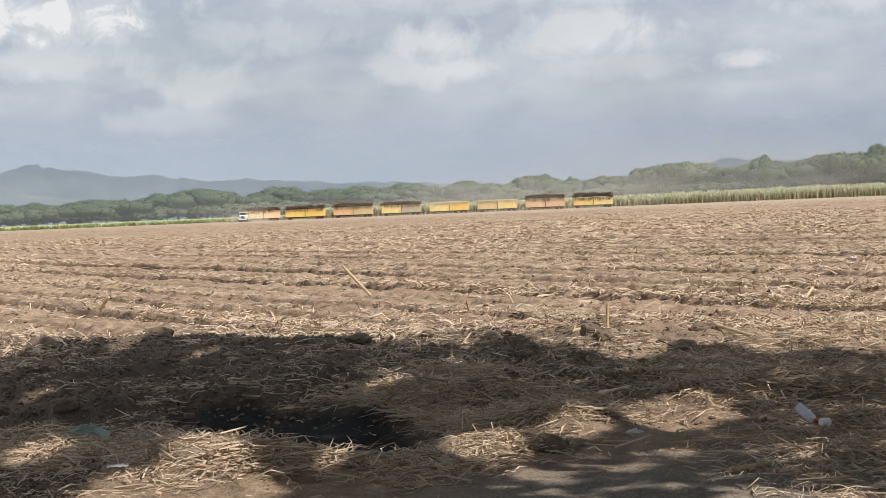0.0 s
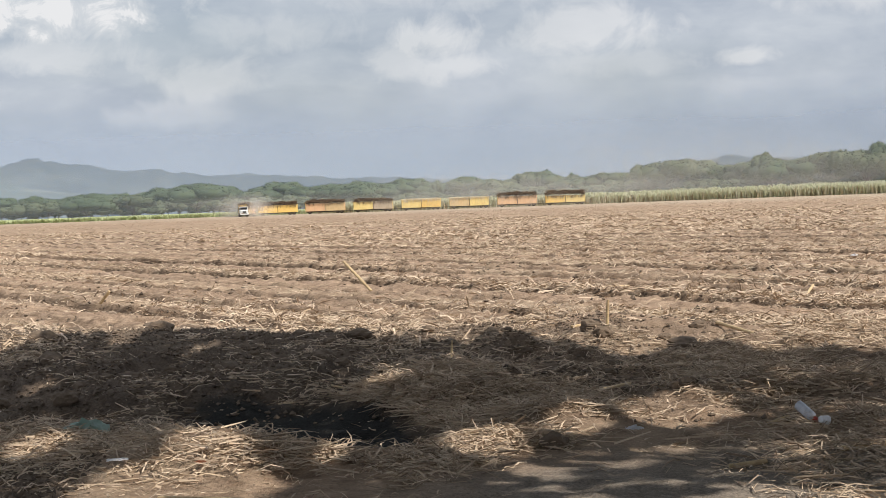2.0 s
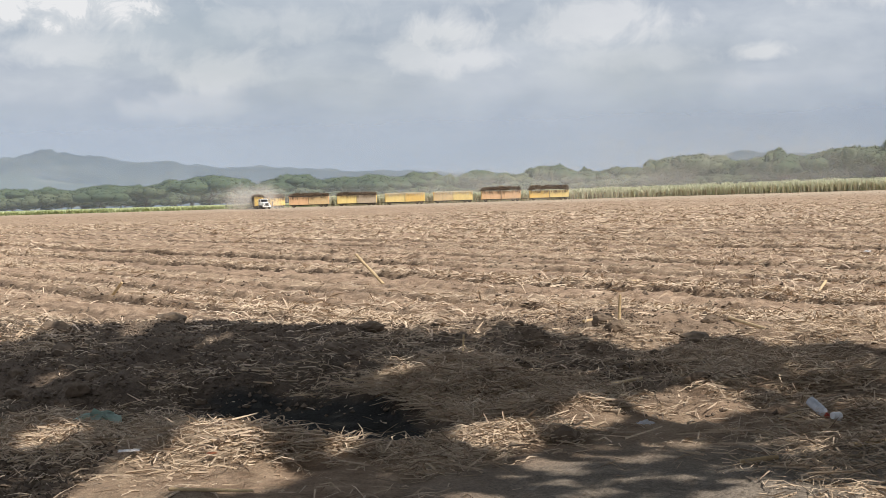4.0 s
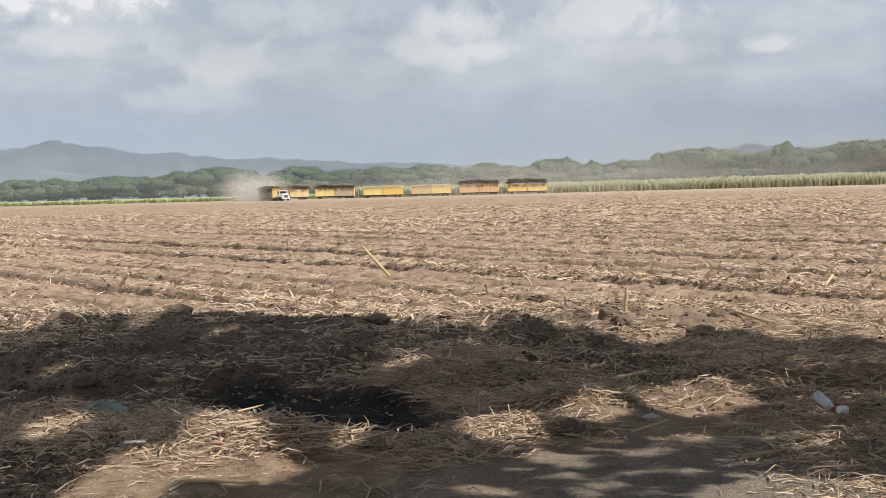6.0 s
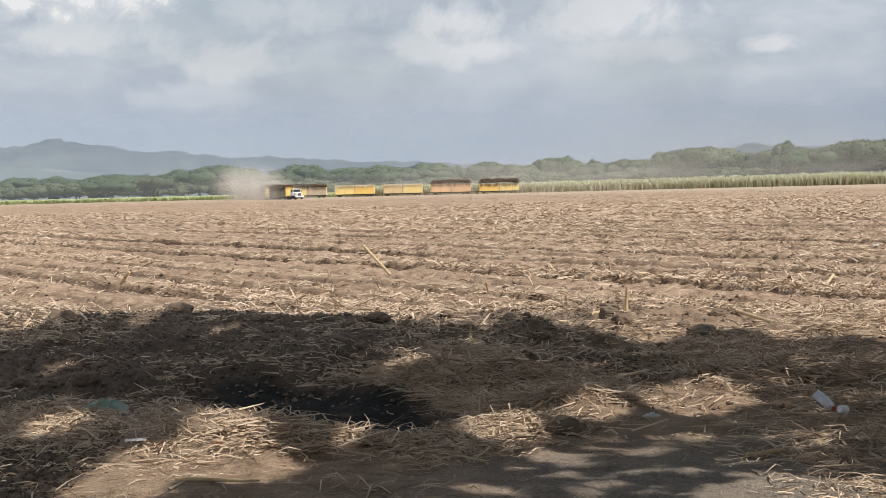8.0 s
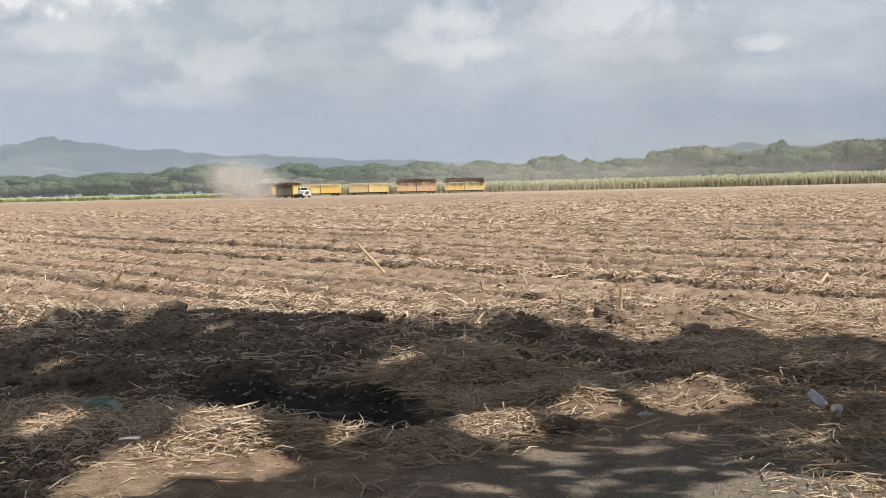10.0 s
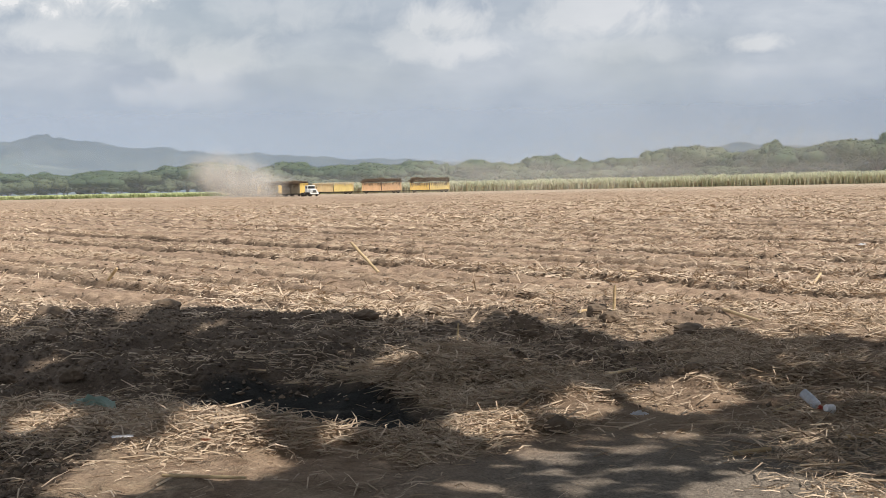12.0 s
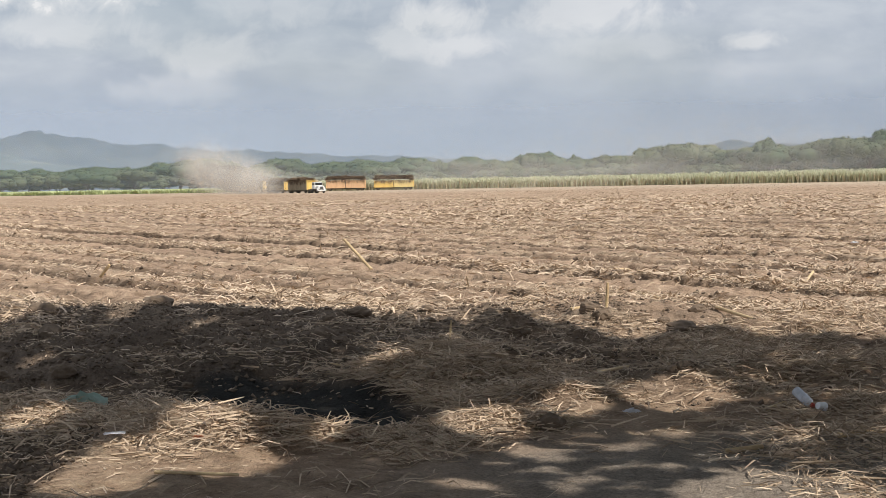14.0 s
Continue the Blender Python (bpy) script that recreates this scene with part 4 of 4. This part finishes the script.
TRUCK = build_truck()
WAGONS, LOADS = [], []
for paint, second, top, heap, what, cargo in (
    (CREAM, PEACH, 2.95, 1.15, "cream and faded orange open cane wagon", "heap of burnt cane hanging over a cream wagon"),
    (YELLOW, YELLOW, 2.9, 1.1, "bright yellow open cane wagon, heaped full", "heap of dark burnt cane in a bright yellow wagon"),
    (PEACH, CREAM, 3.0, 1.15, "faded orange open cane wagon, heaped full", "heap of dark burnt cane in a faded orange wagon"),
    (PALE_YELLOW, GREY_PAINT, 3.0, 1.0, "pale yellow cane wagon with a grey bay", "heap of cane with hanging tips in a pale yellow wagon"),
    (PALE_YELLOW, YELLOW, 3.2, 0.12, "pale yellow open cane wagon, not heaped", "cut cane level with the wagon's rim"),
    (CREAM, PALE_YELLOW, 3.2, 0.14, "cream and yellow open cane wagon, not heaped", "cut cane level with the cream wagon's rim"),
    (PEACH, PEACH, 3.05, 1.35, "faded orange cane wagon with a high heap", "high dark heap of burnt cane on an orange wagon"),
    (YELLOW, PALE_YELLOW, 2.75, 1.65, "yellow cane wagon at the train's end, heaped high", "highest dark heap of burnt cane on the last wagon"),
):
    WAGONS.append(build_wagon(paint, second, top, what, not WAGONS))
    LOADS.append(build_load(top, heap, cargo, 60 + len(LOADS), CANE_BURNT if heap > 0.3 else CANE_TIPS, 1.0 if heap > 0.3 else 1.5))


# ---- the shade tree over the camera, known by its shadow ----
# patches of sun that its crown lets through, on the ground: centre and half-widths
GAPS = [(-1.95, 9.0, 0.34, 0.75), (-1.72, 10.4, 0.24, 0.75), (-1.38, 9.15, 0.42, 0.42), (-1.45, 9.72, 0.14, 0.3), (-0.79, 9.91, 0.14, 0.34), (0.19, 10.4, 0.3, 0.5), (0.83, 10.95, 0.3, 0.4), (1.64, 11.55, 0.42, 0.62), (-0.64, 13.3, 0.17, 0.3), (0.05, 16.3, 0.11, 0.5), (-1.03, 14.47, 0.1, 0.25), (-2.79, 17.6, 0.13, 1.0), (-0.7, 15.2, 0.22, 0.3), (0.55, 9.35, 0.24, 0.2), (1.08, 9.5, 0.15, 0.12), (2.19, 9.75, 0.14, 0.22), (0.05, 8.4, 0.18, 0.2), (1.72, 8.05, 0.56, 0.5), (-2.9, 10.86, 0.22, 0.45), (-2.7, 9.05, 0.09, 0.4), (-3.77, 14.43, 0.16, 0.25), (3.42, 14.2, 0.14, 0.4), (1.0, 8.75, 0.22, 0.1), (0.5, 13.7, 0.16, 0.35)]
# the edge of its shade on the field
EDGE = [(-5.53, 18.24), (-5.22, 18.55), (-5.02, 19.31), (-5.07, 20.65), (-4.43, 19.43), (-3.89, 18.50), (-3.73, 19.45), (-3.62, 20.79), (-2.78, 20.12), (-1.62, 19.15), (-0.71, 18.78), (0.09, 17.82), (0.69, 16.98), (1.29, 16.86), (1.68, 16.00), (2.03, 16.06), (2.49, 16.82), (2.87, 16.21), (3.14, 15.30), (3.51, 15.47), (4.14, 14.78), (4.36, 14.42)]


def in_shade(x, y):
    edge = np.interp(x, [p[0] for p in EDGE], [p[1] for p in EDGE])
    shade = y < edge
    for cx, cy, rx, ry in GAPS:
        shade &= ((x - cx) / rx) ** 2 + ((y - cy) / ry) ** 2 > 1.25
    return shade


def build_shade_tree():
    root = new("shade_tree")
    foot = Vector((10.5, 1.5, 0))
    bm = bmesh.new()
    rod(bm, foot + Vector((0, 0, -0.4)), foot + Vector((-0.1, 0.2, 1.2)), 0.5, 0.36, 12)
    rod(bm, foot + Vector((-0.1, 0.2, 1.2)), foot + Vector((-0.2, 0.3, 3.6)), 0.36, 0.28, 12)
    part("trunk", bm, BARK, root)
    rng = np.random.default_rng(12)
    n = 110000
    x, y = rng.uniform(-8.5, 9, n), rng.uniform(-1.5, 22, n)
    high = rng.uniform(5.6, 8.8, n)
    # the crown is thinner over the track
    thin = (x > 0.2) & (y < 10.2) | (x > 2.2) & (y < 13.5)
    ok = in_shade(x, y) & (~thin | (rng.random(n) < np.where(x > 2.2, 0.5, 0.46)))
    x, y, high = x[ok], y[ok], high[ok]
    toward = np.array(TO_SUN) / TO_SUN.z
    pts = np.stack([x, y, np.zeros(len(x))], 1) + toward * high[:, None]
    outer = pts[(x > 4.5) | (y < 6.0)]
    for q in range(16):
        end = outer[rng.integers(len(outer))]
        bm = bmesh.new()
        fork = foot + Vector((-0.2, 0.3, 3.4))
        mid = fork.lerp(Vector(end), 0.5) + Vector((0, 0, 0.7))
        rod(bm, fork, mid, 0.1, 0.05, 7)
        rod(bm, mid, end, 0.05, 0.015, 6)
        part("limb", bm, BARK, root)
    verts, faces = leaf_cards(pts, 0.15, 0.35)
    crown = new("crown", array_mesh("crown", verts, faces, FOLIAGE))
    crown.parent = root
    tagged(root, "large spreading green tree shading the field's edge", "tree")


build_shade_tree()


# ---- things lying on the ground ----
CLEAR_PLASTIC = worn("milky_bottle_plastic", (0.6, 0.62, 0.68), (0.7, 0.71, 0.76), 12.0, 0.25, (0.4, 0.33, 0.26), 0.4)
RED_PLASTIC = worn("red_plastic", (0.5, 0.06, 0.04), (0.4, 0.05, 0.04), 20.0, 0.4, dirt_amount=0.3)
WHITE_CARD = worn("white_card", (0.82, 0.82, 0.85), (0.76, 0.76, 0.78), 20.0, 0.6, (0.5, 0.42, 0.33), 0.3)
TEAL_FILM = worn("teal_plastic_film", (0.38, 0.52, 0.45), (0.48, 0.6, 0.53), 10.0, 0.35, (0.2, 0.18, 0.12), 0.35)
RED_FILM = worn("orange_red_scrap", (0.42, 0.17, 0.09), (0.36, 0.14, 0.07), 20.0, 0.5)
CANE_PALE = worn("peeled_cane", (0.62, 0.47, 0.27), (0.5, 0.36, 0.2), 6.0, 0.6, (0.22, 0.14, 0.08), 0.5)
EARTH = worn("dry_earth_clod", (0.12, 0.088, 0.062), (0.2, 0.148, 0.105), 9.0, 0.95, (0.08, 0.06, 0.045), 0.6)


def lie(ob, x, y, turn=0.0, tip=0.0, up=0.0):
    ob.matrix_basis = pose(x, y, gz(x, y) + up, 0, tip, turn)
    return ob


def spin_profile(bm, profile, sides=18):
    """A turned shape about the x axis: rows of (x, radius)."""
    rings = [[bm.verts.new((px, r * math.cos(a * 2 * math.pi / sides), r * math.sin(a * 2 * math.pi / sides))) for a in range(sides)] for px, r in profile]
    for a, b in zip(rings, rings[1:]):
        for q in range(sides):
            bm.faces.new((a[q], a[(q + 1) % sides], b[(q + 1) % sides], b[q]))
    bm.faces.new(rings[0])
    bm.faces.new(rings[-1])
    bmesh.ops.recalc_face_normals(bm, faces=bm.faces)


def build_bottle():
    root = new("plastic_bottle")
    bm = bmesh.new()
    spin_profile(bm, [(-0.115, 0.03), (-0.11, 0.043), (-0.05, 0.046), (-0.04, 0.043), (0.0, 0.046), (0.01, 0.043), (0.04, 0.046), (0.075, 0.04), (0.098, 0.018)])
    part("body", bm, CLEAR_PLASTIC, root)
    bm = bmesh.new()
    spin_profile(bm, [(0.098, 0.022), (0.118, 0.024), (0.128, 0.022)])
    part("cap", bm, RED_PLASTIC, root, "red screw cap")
    root.matrix_basis = pose(2.48, 10.9, gz(2.48, 10.9) + 0.065, 0, 32, -52) @ Matrix.Scale(0.78, 4)
    tagged(root, "milky plastic bottle with a red cap on the straw", "bottle")


def build_cup():
    bm = bmesh.new()
    spin_profile(bm, [(-0.04, 0.03), (0.045, 0.042), (0.045, 0.038), (-0.035, 0.026)], 14)
    ob = part("paper_cup", bm, WHITE_CARD)
    ob.matrix_basis = pose(2.57, 10.78, gz(2.57, 10.78) + 0.035, 0, 12, 35) @ Matrix.Scale(0.8, 4)
    tagged(ob, "crumpled white paper cup beside the bottle", "cup")


def crumpled(name, size, mat, x, y, seed, label, category, turn=0.0, flat=0.35):
    """A crumpled piece of film or paper."""
    rng = np.random.default_rng(seed)
    bm = bmesh.new()
    n = 9
    grid = [[bm.verts.new(((i / (n - 1) - 0.5) * size + rng.normal(0, size * 0.03), (j / (n - 1) - 0.5) * size * 0.7 + rng.normal(0, size * 0.03), abs(rng.normal(0, size * 0.16 * flat)) + flat * size * 0.45 * math.sin(math.pi * i / (n - 1)) * math.sin(math.pi * j / (n - 1)))) for j in range(n)] for i in range(n)]
    for i in range(n - 1):
        for j in range(n - 1):
            bm.faces.new((grid[i][j], grid[i + 1][j], grid[i + 1][j + 1], grid[i][j + 1]))
    bmesh.ops.solidify(bm, geom=bm.faces[:], thickness=0.002)
    ob = part(name, bm, mat)
    lie(ob, x, y, turn, 0, 0.045)
    tagged(ob, label, category)


def build_stick(a, b, r, label, lift_a=0.015, lift_b=0.015, name="cane_stick"):
    """A length of cane with its joints, from one place on the ground to another."""
    pa = Vector((a[0], a[1], gz(*a) + lift_a))
    pb = Vector((b[0], b[1], gz(*b) + lift_b))
    long = (pb - pa).length
    bm = bmesh.new()
    profile, at = [(0.0, r * 0.7), (0.004, r)], 0.0
    gap = max(0.07, long / 7)
    while at + gap < long - 0.02:
        at += gap
        profile += [(at - 0.006, r * 0.97), (at, r * 1.06), (at + 0.006, r * 0.97)]
    profile += [(long - 0.003, r * 0.85), (long, r * 0.5)]
    spin_profile(bm, profile, 9)
    ob = part(name, bm, CANE_PALE)
    way = (pb - pa).normalized()
    ob.matrix_basis = Matrix.Translation(pa) @ way.to_track_quat("X", "Z").to_matrix().to_4x4()
    return tagged(ob, label, "cane stalk")


def build_clod(x, y, sx, sy, sz, seed):
    bm = bmesh.new()
    bmesh.ops.create_icosphere(bm, subdivisions=3, radius=1.0)
    for v in bm.verts:
        p = v.co.normalized()
        k = 1 + 0.28 * noise.noise(p * 1.7 + Vector((seed, 0, 0))) + 0.13 * noise.noise(p * 5 + Vector((0, seed, 0))) + 0.05 * noise.noise(p * 13)
        v.co = Vector((p.x * sx, p.y * sy, p.z * sz)) * k
    ob = part("earth_clod", bm, EARTH)
    lie(ob, x, y, seed * 40, 0, sz * 0.35)
    tagged(ob, "rough dark brown clod of dry earth", "clod", group="clods of earth")


build_bottle()
build_cup()
crumpled("plastic_bag", 0.36, TEAL_FILM, -2.72, 11.75, 4, "crumpled translucent teal plastic bag on the straw", "plastic bag", 20, 0.5)
crumpled("paper_scrap", 0.13, WHITE_CARD, -2.06, 9.77, 5, "flat white scrap of paper on the earth", "litter", 10, 0.12)
crumpled("paper_scrap", 0.11, WHITE_CARD, 1.25, 10.6, 6, "small white crumpled wrapper on the straw", "litter", -40, 0.4)
crumpled("plastic_scrap", 0.065, RED_FILM, -1.5, 9.5, 7, "torn orange-red scrap among the straw", "litter", 30, 0.3)
crumpled("paper_scrap", 0.2, WHITE_CARD, 9.8, 37.6, 8, "white scrap of plastic out on the field", "litter", 0, 0.5)
build_stick((-1.38, 30.3), (-1.95, 31.2), 0.03, "pale split cane stalk leaning out of the earth", -0.02, 0.55)
build_stick((2.39, 9.6), (2.72, 9.78), 0.019, "short pale billet of cane on bare earth")
build_stick((2.2, 10.85), (2.38, 11.0), 0.016, "short pale billet of cane beside the bottle")
build_stick((0.95, 12.46), (1.57, 13.48), 0.014, "long grey-brown cane stalk lying in the shade", 0.03, 0.05)
build_stick((-1.63, 8.75), (-1.14, 8.6), 0.01, "pale cane stalk lying across sunlit straw", 0.02, 0.02)
build_stick((-1.0, 13.7), (-0.6, 12.9), 0.009, "pale cane stalk lying along the hollow's rim", 0.02, 0.02)
build_stick((0.08, 10.25), (0.42, 10.53), 0.014, "pale cane stalk on sunlit straw", 0.03, 0.03)
build_stick((1.65, 9.3), (1.89, 9.38), 0.016, "split pale husk of cane on the track")
build_stick((3.1, 18.0), (3.36, 16.9), 0.02, "pale cane stalk lying in the sun", 0.03, 0.03)
build_stick((2.7, 22.24), (2.9, 20.8), 0.022, "pale cane stalk lying across the row", 0.04, 0.04)
build_stick((1.45, 18.1), (1.94, 18.7), 0.018, "pale cane stalk lying near the bank", 0.03, 0.03)
build_stick((1.78, 17.3), (1.8, 17.32), 0.018, "upright stub of a cut cane stalk", -0.02, 0.27, "cane_stub")
build_stick((0.05, 15.9), (0.07, 15.92), 0.011, "upright stub of a cut cane stalk", -0.02, 0.2, "cane_stub")
build_stick((-6.2, 28.5), (-6.0, 28.4), 0.03, "bent pale cane stub standing in the row", -0.02, 0.22, "cane_stub")
build_stick((2.9, 28.0), (3.4, 28.9), 0.025, "pale cane stalk lying on the field", 0.04, 0.04)
build_stick((5.5, 24.0), (5.9, 25.2), 0.022, "pale cane stalk lying on the field", 0.04, 0.04)
for x, y, sx, sy, sz, seed in ((0.69, 10.3, 0.1, 0.09, 0.075, 1), (0.65, 17.6, 0.17, 0.12, 0.08, 2), (1.62, 17.4, 0.15, 0.12, 0.09, 3), (-1.0, 18.6, 0.14, 0.1, 0.07, 4), (-5.0, 19.6, 0.2, 0.16, 0.12, 5), (-3.6, 19.9, 0.2, 0.2, 0.1, 6), (2.5, 16.6, 0.2, 0.16, 0.09, 7), (-4.1, 16.4, 0.14, 0.12, 0.09, 8), (-2.9, 14.6, 0.13, 0.12, 0.09, 9), (-3.2, 13.2, 0.11, 0.1, 0.08, 10), (-2.2, 15.8, 0.14, 0.12, 0.09, 11), (-1.3, 16.8, 0.14, 0.12, 0.08, 12)):
    build_clod(x, y, sx, sy, sz, seed)
scatter = random.Random(31)
for seed in range(13, 75):
    x = scatter.uniform(-5.0, 3.2)
    y = scatter.uniform(13.0, 19.5) - 0.5 * max(0.0, x)
    size = scatter.uniform(0.03, 0.085)
    build_clod(x, y, size * scatter.uniform(0.9, 1.5), size, size * scatter.uniform(0.6, 0.9), seed)


# ---- dust ----
def build_puff(name, wide, deep, high, mat, label, seed, sheets=3):
    """A puff of dust: curved sheets one behind the other, thick in the middle and thinning out to nothing."""
    rng = np.random.default_rng(seed)
    verts, faces, thick = [], [], []
    rings, segs = 7, 22
    for q in range(sheets):
        k = q / max(1, sheets - 1) * 2 - 1
        cx, cz, size = rng.uniform(-0.18, 0.18) * wide, rng.uniform(-0.1, 0.15) * high, rng.uniform(0.72, 1.0)
        first = len(verts)
        verts.append((cx, deep * k * 0.5 - deep * 0.25, cz))
        thick.append(1.0)
        for r in range(1, rings + 1):
            f = r / rings
            for g in range(segs):
                ang = g * 2 * math.pi / segs
                edge = 1 + 0.16 * math.sin(3 * ang + seed + q) + 0.1 * math.sin(5 * ang + 2 * seed)
                verts.append((cx + wide * 0.5 * size * f * edge * math.cos(ang), deep * k * 0.5 - deep * 0.25 * (1 - f * f), cz + high * 0.5 * size * f * edge * math.sin(ang)))
                thick.append((1 - f * f) ** 2)
        for g in range(segs):
            h = (g + 1) % segs
            faces.append((first, first + 1 + g, first + 1 + h))
            for r in range(rings - 1):
                a, b = first + 1 + r * segs, first + 1 + (r + 1) * segs
                faces += [(a + g, b + g, b + h), (a + g, b + h, a + h)]
    me = array_mesh(name, verts, faces, mat, True)
    me.attributes.new("thickness", "FLOAT", "POINT").data.foreach_set("value", np.array(thick, np.float32))
    return tagged(new(name, me), label, "dust", group="dust over the field")


# each puff: seconds at which it leaves the ground, where, its size, and its drift and rise in metres a second
PUFFS = []
cloud_rnd = random.Random(8)
for k in range(30):
    born = -2.6 + k * 0.5
    PUFFS.append((born, -53.5 + 0.3 * k * cloud_rnd.uniform(0.2, 1.3) + cloud_rnd.uniform(-5, 3), 455 - 1.5 * k, cloud_rnd.uniform(13, 20) + 0.3 * k, cloud_rnd.uniform(8, 12) + 0.2 * k, cloud_rnd.uniform(-1.2, -0.1), cloud_rnd.uniform(0.35, 1.35)))
PUFF_THINGS = [build_puff("dust_cloud", w, 6.0, h, DUST, "pale brown dust thrown up by the turning wagons", 3 + k) for k, (_, _, _, w, h, _, _) in enumerate(PUFFS)]
for k, (x, y, w, h) in enumerate(((120, 610, 220, 34), (-10, 478, 90, 12), (45, 482, 100, 13), (100, 490, 90, 13), (-50, 486, 80, 11), (15, 520, 150, 16))):
    haze = build_puff("dust_haze", w, 8.0, h, DUST_THIN, "thin veil of dust hanging behind the wagons", 40 + k, 2)
    haze.matrix_basis = pose(x, y, h * 0.32)
settling = build_puff("dust_haze", 130, 8.0, 12, FRONT_DUST, "thin settling dust in front of the wagons", 70, 1)
settling.matrix_basis = pose(20, 446, 0)


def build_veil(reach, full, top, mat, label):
    """Stands for the haze of the air at one distance: an added upright curved sheet, even near the land and thinning
    out above.
    """
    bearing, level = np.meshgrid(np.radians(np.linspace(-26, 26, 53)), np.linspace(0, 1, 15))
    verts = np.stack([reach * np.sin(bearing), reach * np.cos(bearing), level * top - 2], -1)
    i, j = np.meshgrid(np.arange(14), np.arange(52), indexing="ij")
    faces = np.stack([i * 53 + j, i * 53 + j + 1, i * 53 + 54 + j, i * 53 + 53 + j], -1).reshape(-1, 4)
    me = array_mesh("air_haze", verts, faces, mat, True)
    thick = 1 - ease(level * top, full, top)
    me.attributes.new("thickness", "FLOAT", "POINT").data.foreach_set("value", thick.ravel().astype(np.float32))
    tagged(new("air_haze", me), label, "haze", kind="structure")


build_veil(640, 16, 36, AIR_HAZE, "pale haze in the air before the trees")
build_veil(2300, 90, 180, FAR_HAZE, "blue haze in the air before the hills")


# ---- the path of the train ----
ROW_Y, SPEED, LEFT_X, BEND = 460.0, 4.19, -56.0, 7.5
STEP = 0.25


def trace_path():
    """Places along the train's way every STEP metres: along the headland, round the bend, and back across the field."""
    p, heading, s = np.array([LEFT_X + BEND + 130.0, ROW_Y]), math.pi, -130.0 - BEND * math.pi / 2
    out = []
    while s < 75:
        out.append((s, p[0], p[1]))
        curve = 1 / BEND if -BEND * math.pi / 2 < s < 0 else (0.49 / 14 if 5 < s < 19 else 0.0)
        heading += curve * STEP
        p = p + STEP * np.array([math.cos(heading), math.sin(heading)])
        s += STEP
    return np.array(out)


WAY = trace_path()


def on_way(s):
    return np.array([np.interp(s, WAY[:, 0], WAY[:, 1]), np.interp(s, WAY[:, 0], WAY[:, 2])])


def along(front, rear, middle):
    """The pose of a thing whose ends lie on the way."""
    a, b = on_way(front), on_way(rear)
    c = b + (a - b) * middle
    turn = math.degrees(math.atan2(a[1] - b[1], a[0] - b[0]))
    return c[0], c[1], turn


def motions():
    times = [k * 0.5 for k in range(29)]
    spin = [k * 0.14 for k in range(101)]
    turned = [(t, math.degrees(SPEED * t / WHEEL_R)) for t in spin]

    def roll(thing):
        for wheel in [c for c in thing.children if c.name.startswith("wheel")]:
            at = wheel.matrix_basis.translation.copy()
            walk(wheel, [(t, pose(at.x, at.y, at.z, 0, ang, 0)) for t, ang in turned])

    rows = []
    for t in times:
        s = -0.75 + SPEED * t + 2.6
        x, y, turn = along(s + 2.2, s - 2.2, 0.5)
        rows.append((t, pose(x, y, gz(x, y), 0, 0, turn)))
    walk(TRUCK, rows)
    roll(TRUCK)
    for k, (wagon, load) in enumerate(zip(WAGONS, LOADS)):
        rows = []
        for t in times:
            s = -1.7 + SPEED * t - k * 13.95
            x, y, turn = along(s, s - WAGON_LONG, 0.5)
            rows.append((t, pose(x, y, gz(x, y), 0, 0, turn)))
        walk(wagon, rows)
        walk(load, rows)
        roll(wagon)
    for puff, (born, x, y, w, h, drift, rise) in zip(PUFF_THINGS, PUFFS):
        rows = []
        for t in times:
            age = t - born
            up = -h * 0.55 + (h * 0.62) * min(1.0, max(0.0, age / 1.4)) + rise * max(0.0, age - 1.4) * 0.6
            rows.append((t, pose(x + drift * max(0.0, age), y, up, 0, 1.5 * max(0.0, age), 0)))
        walk(puff, rows)


motions()
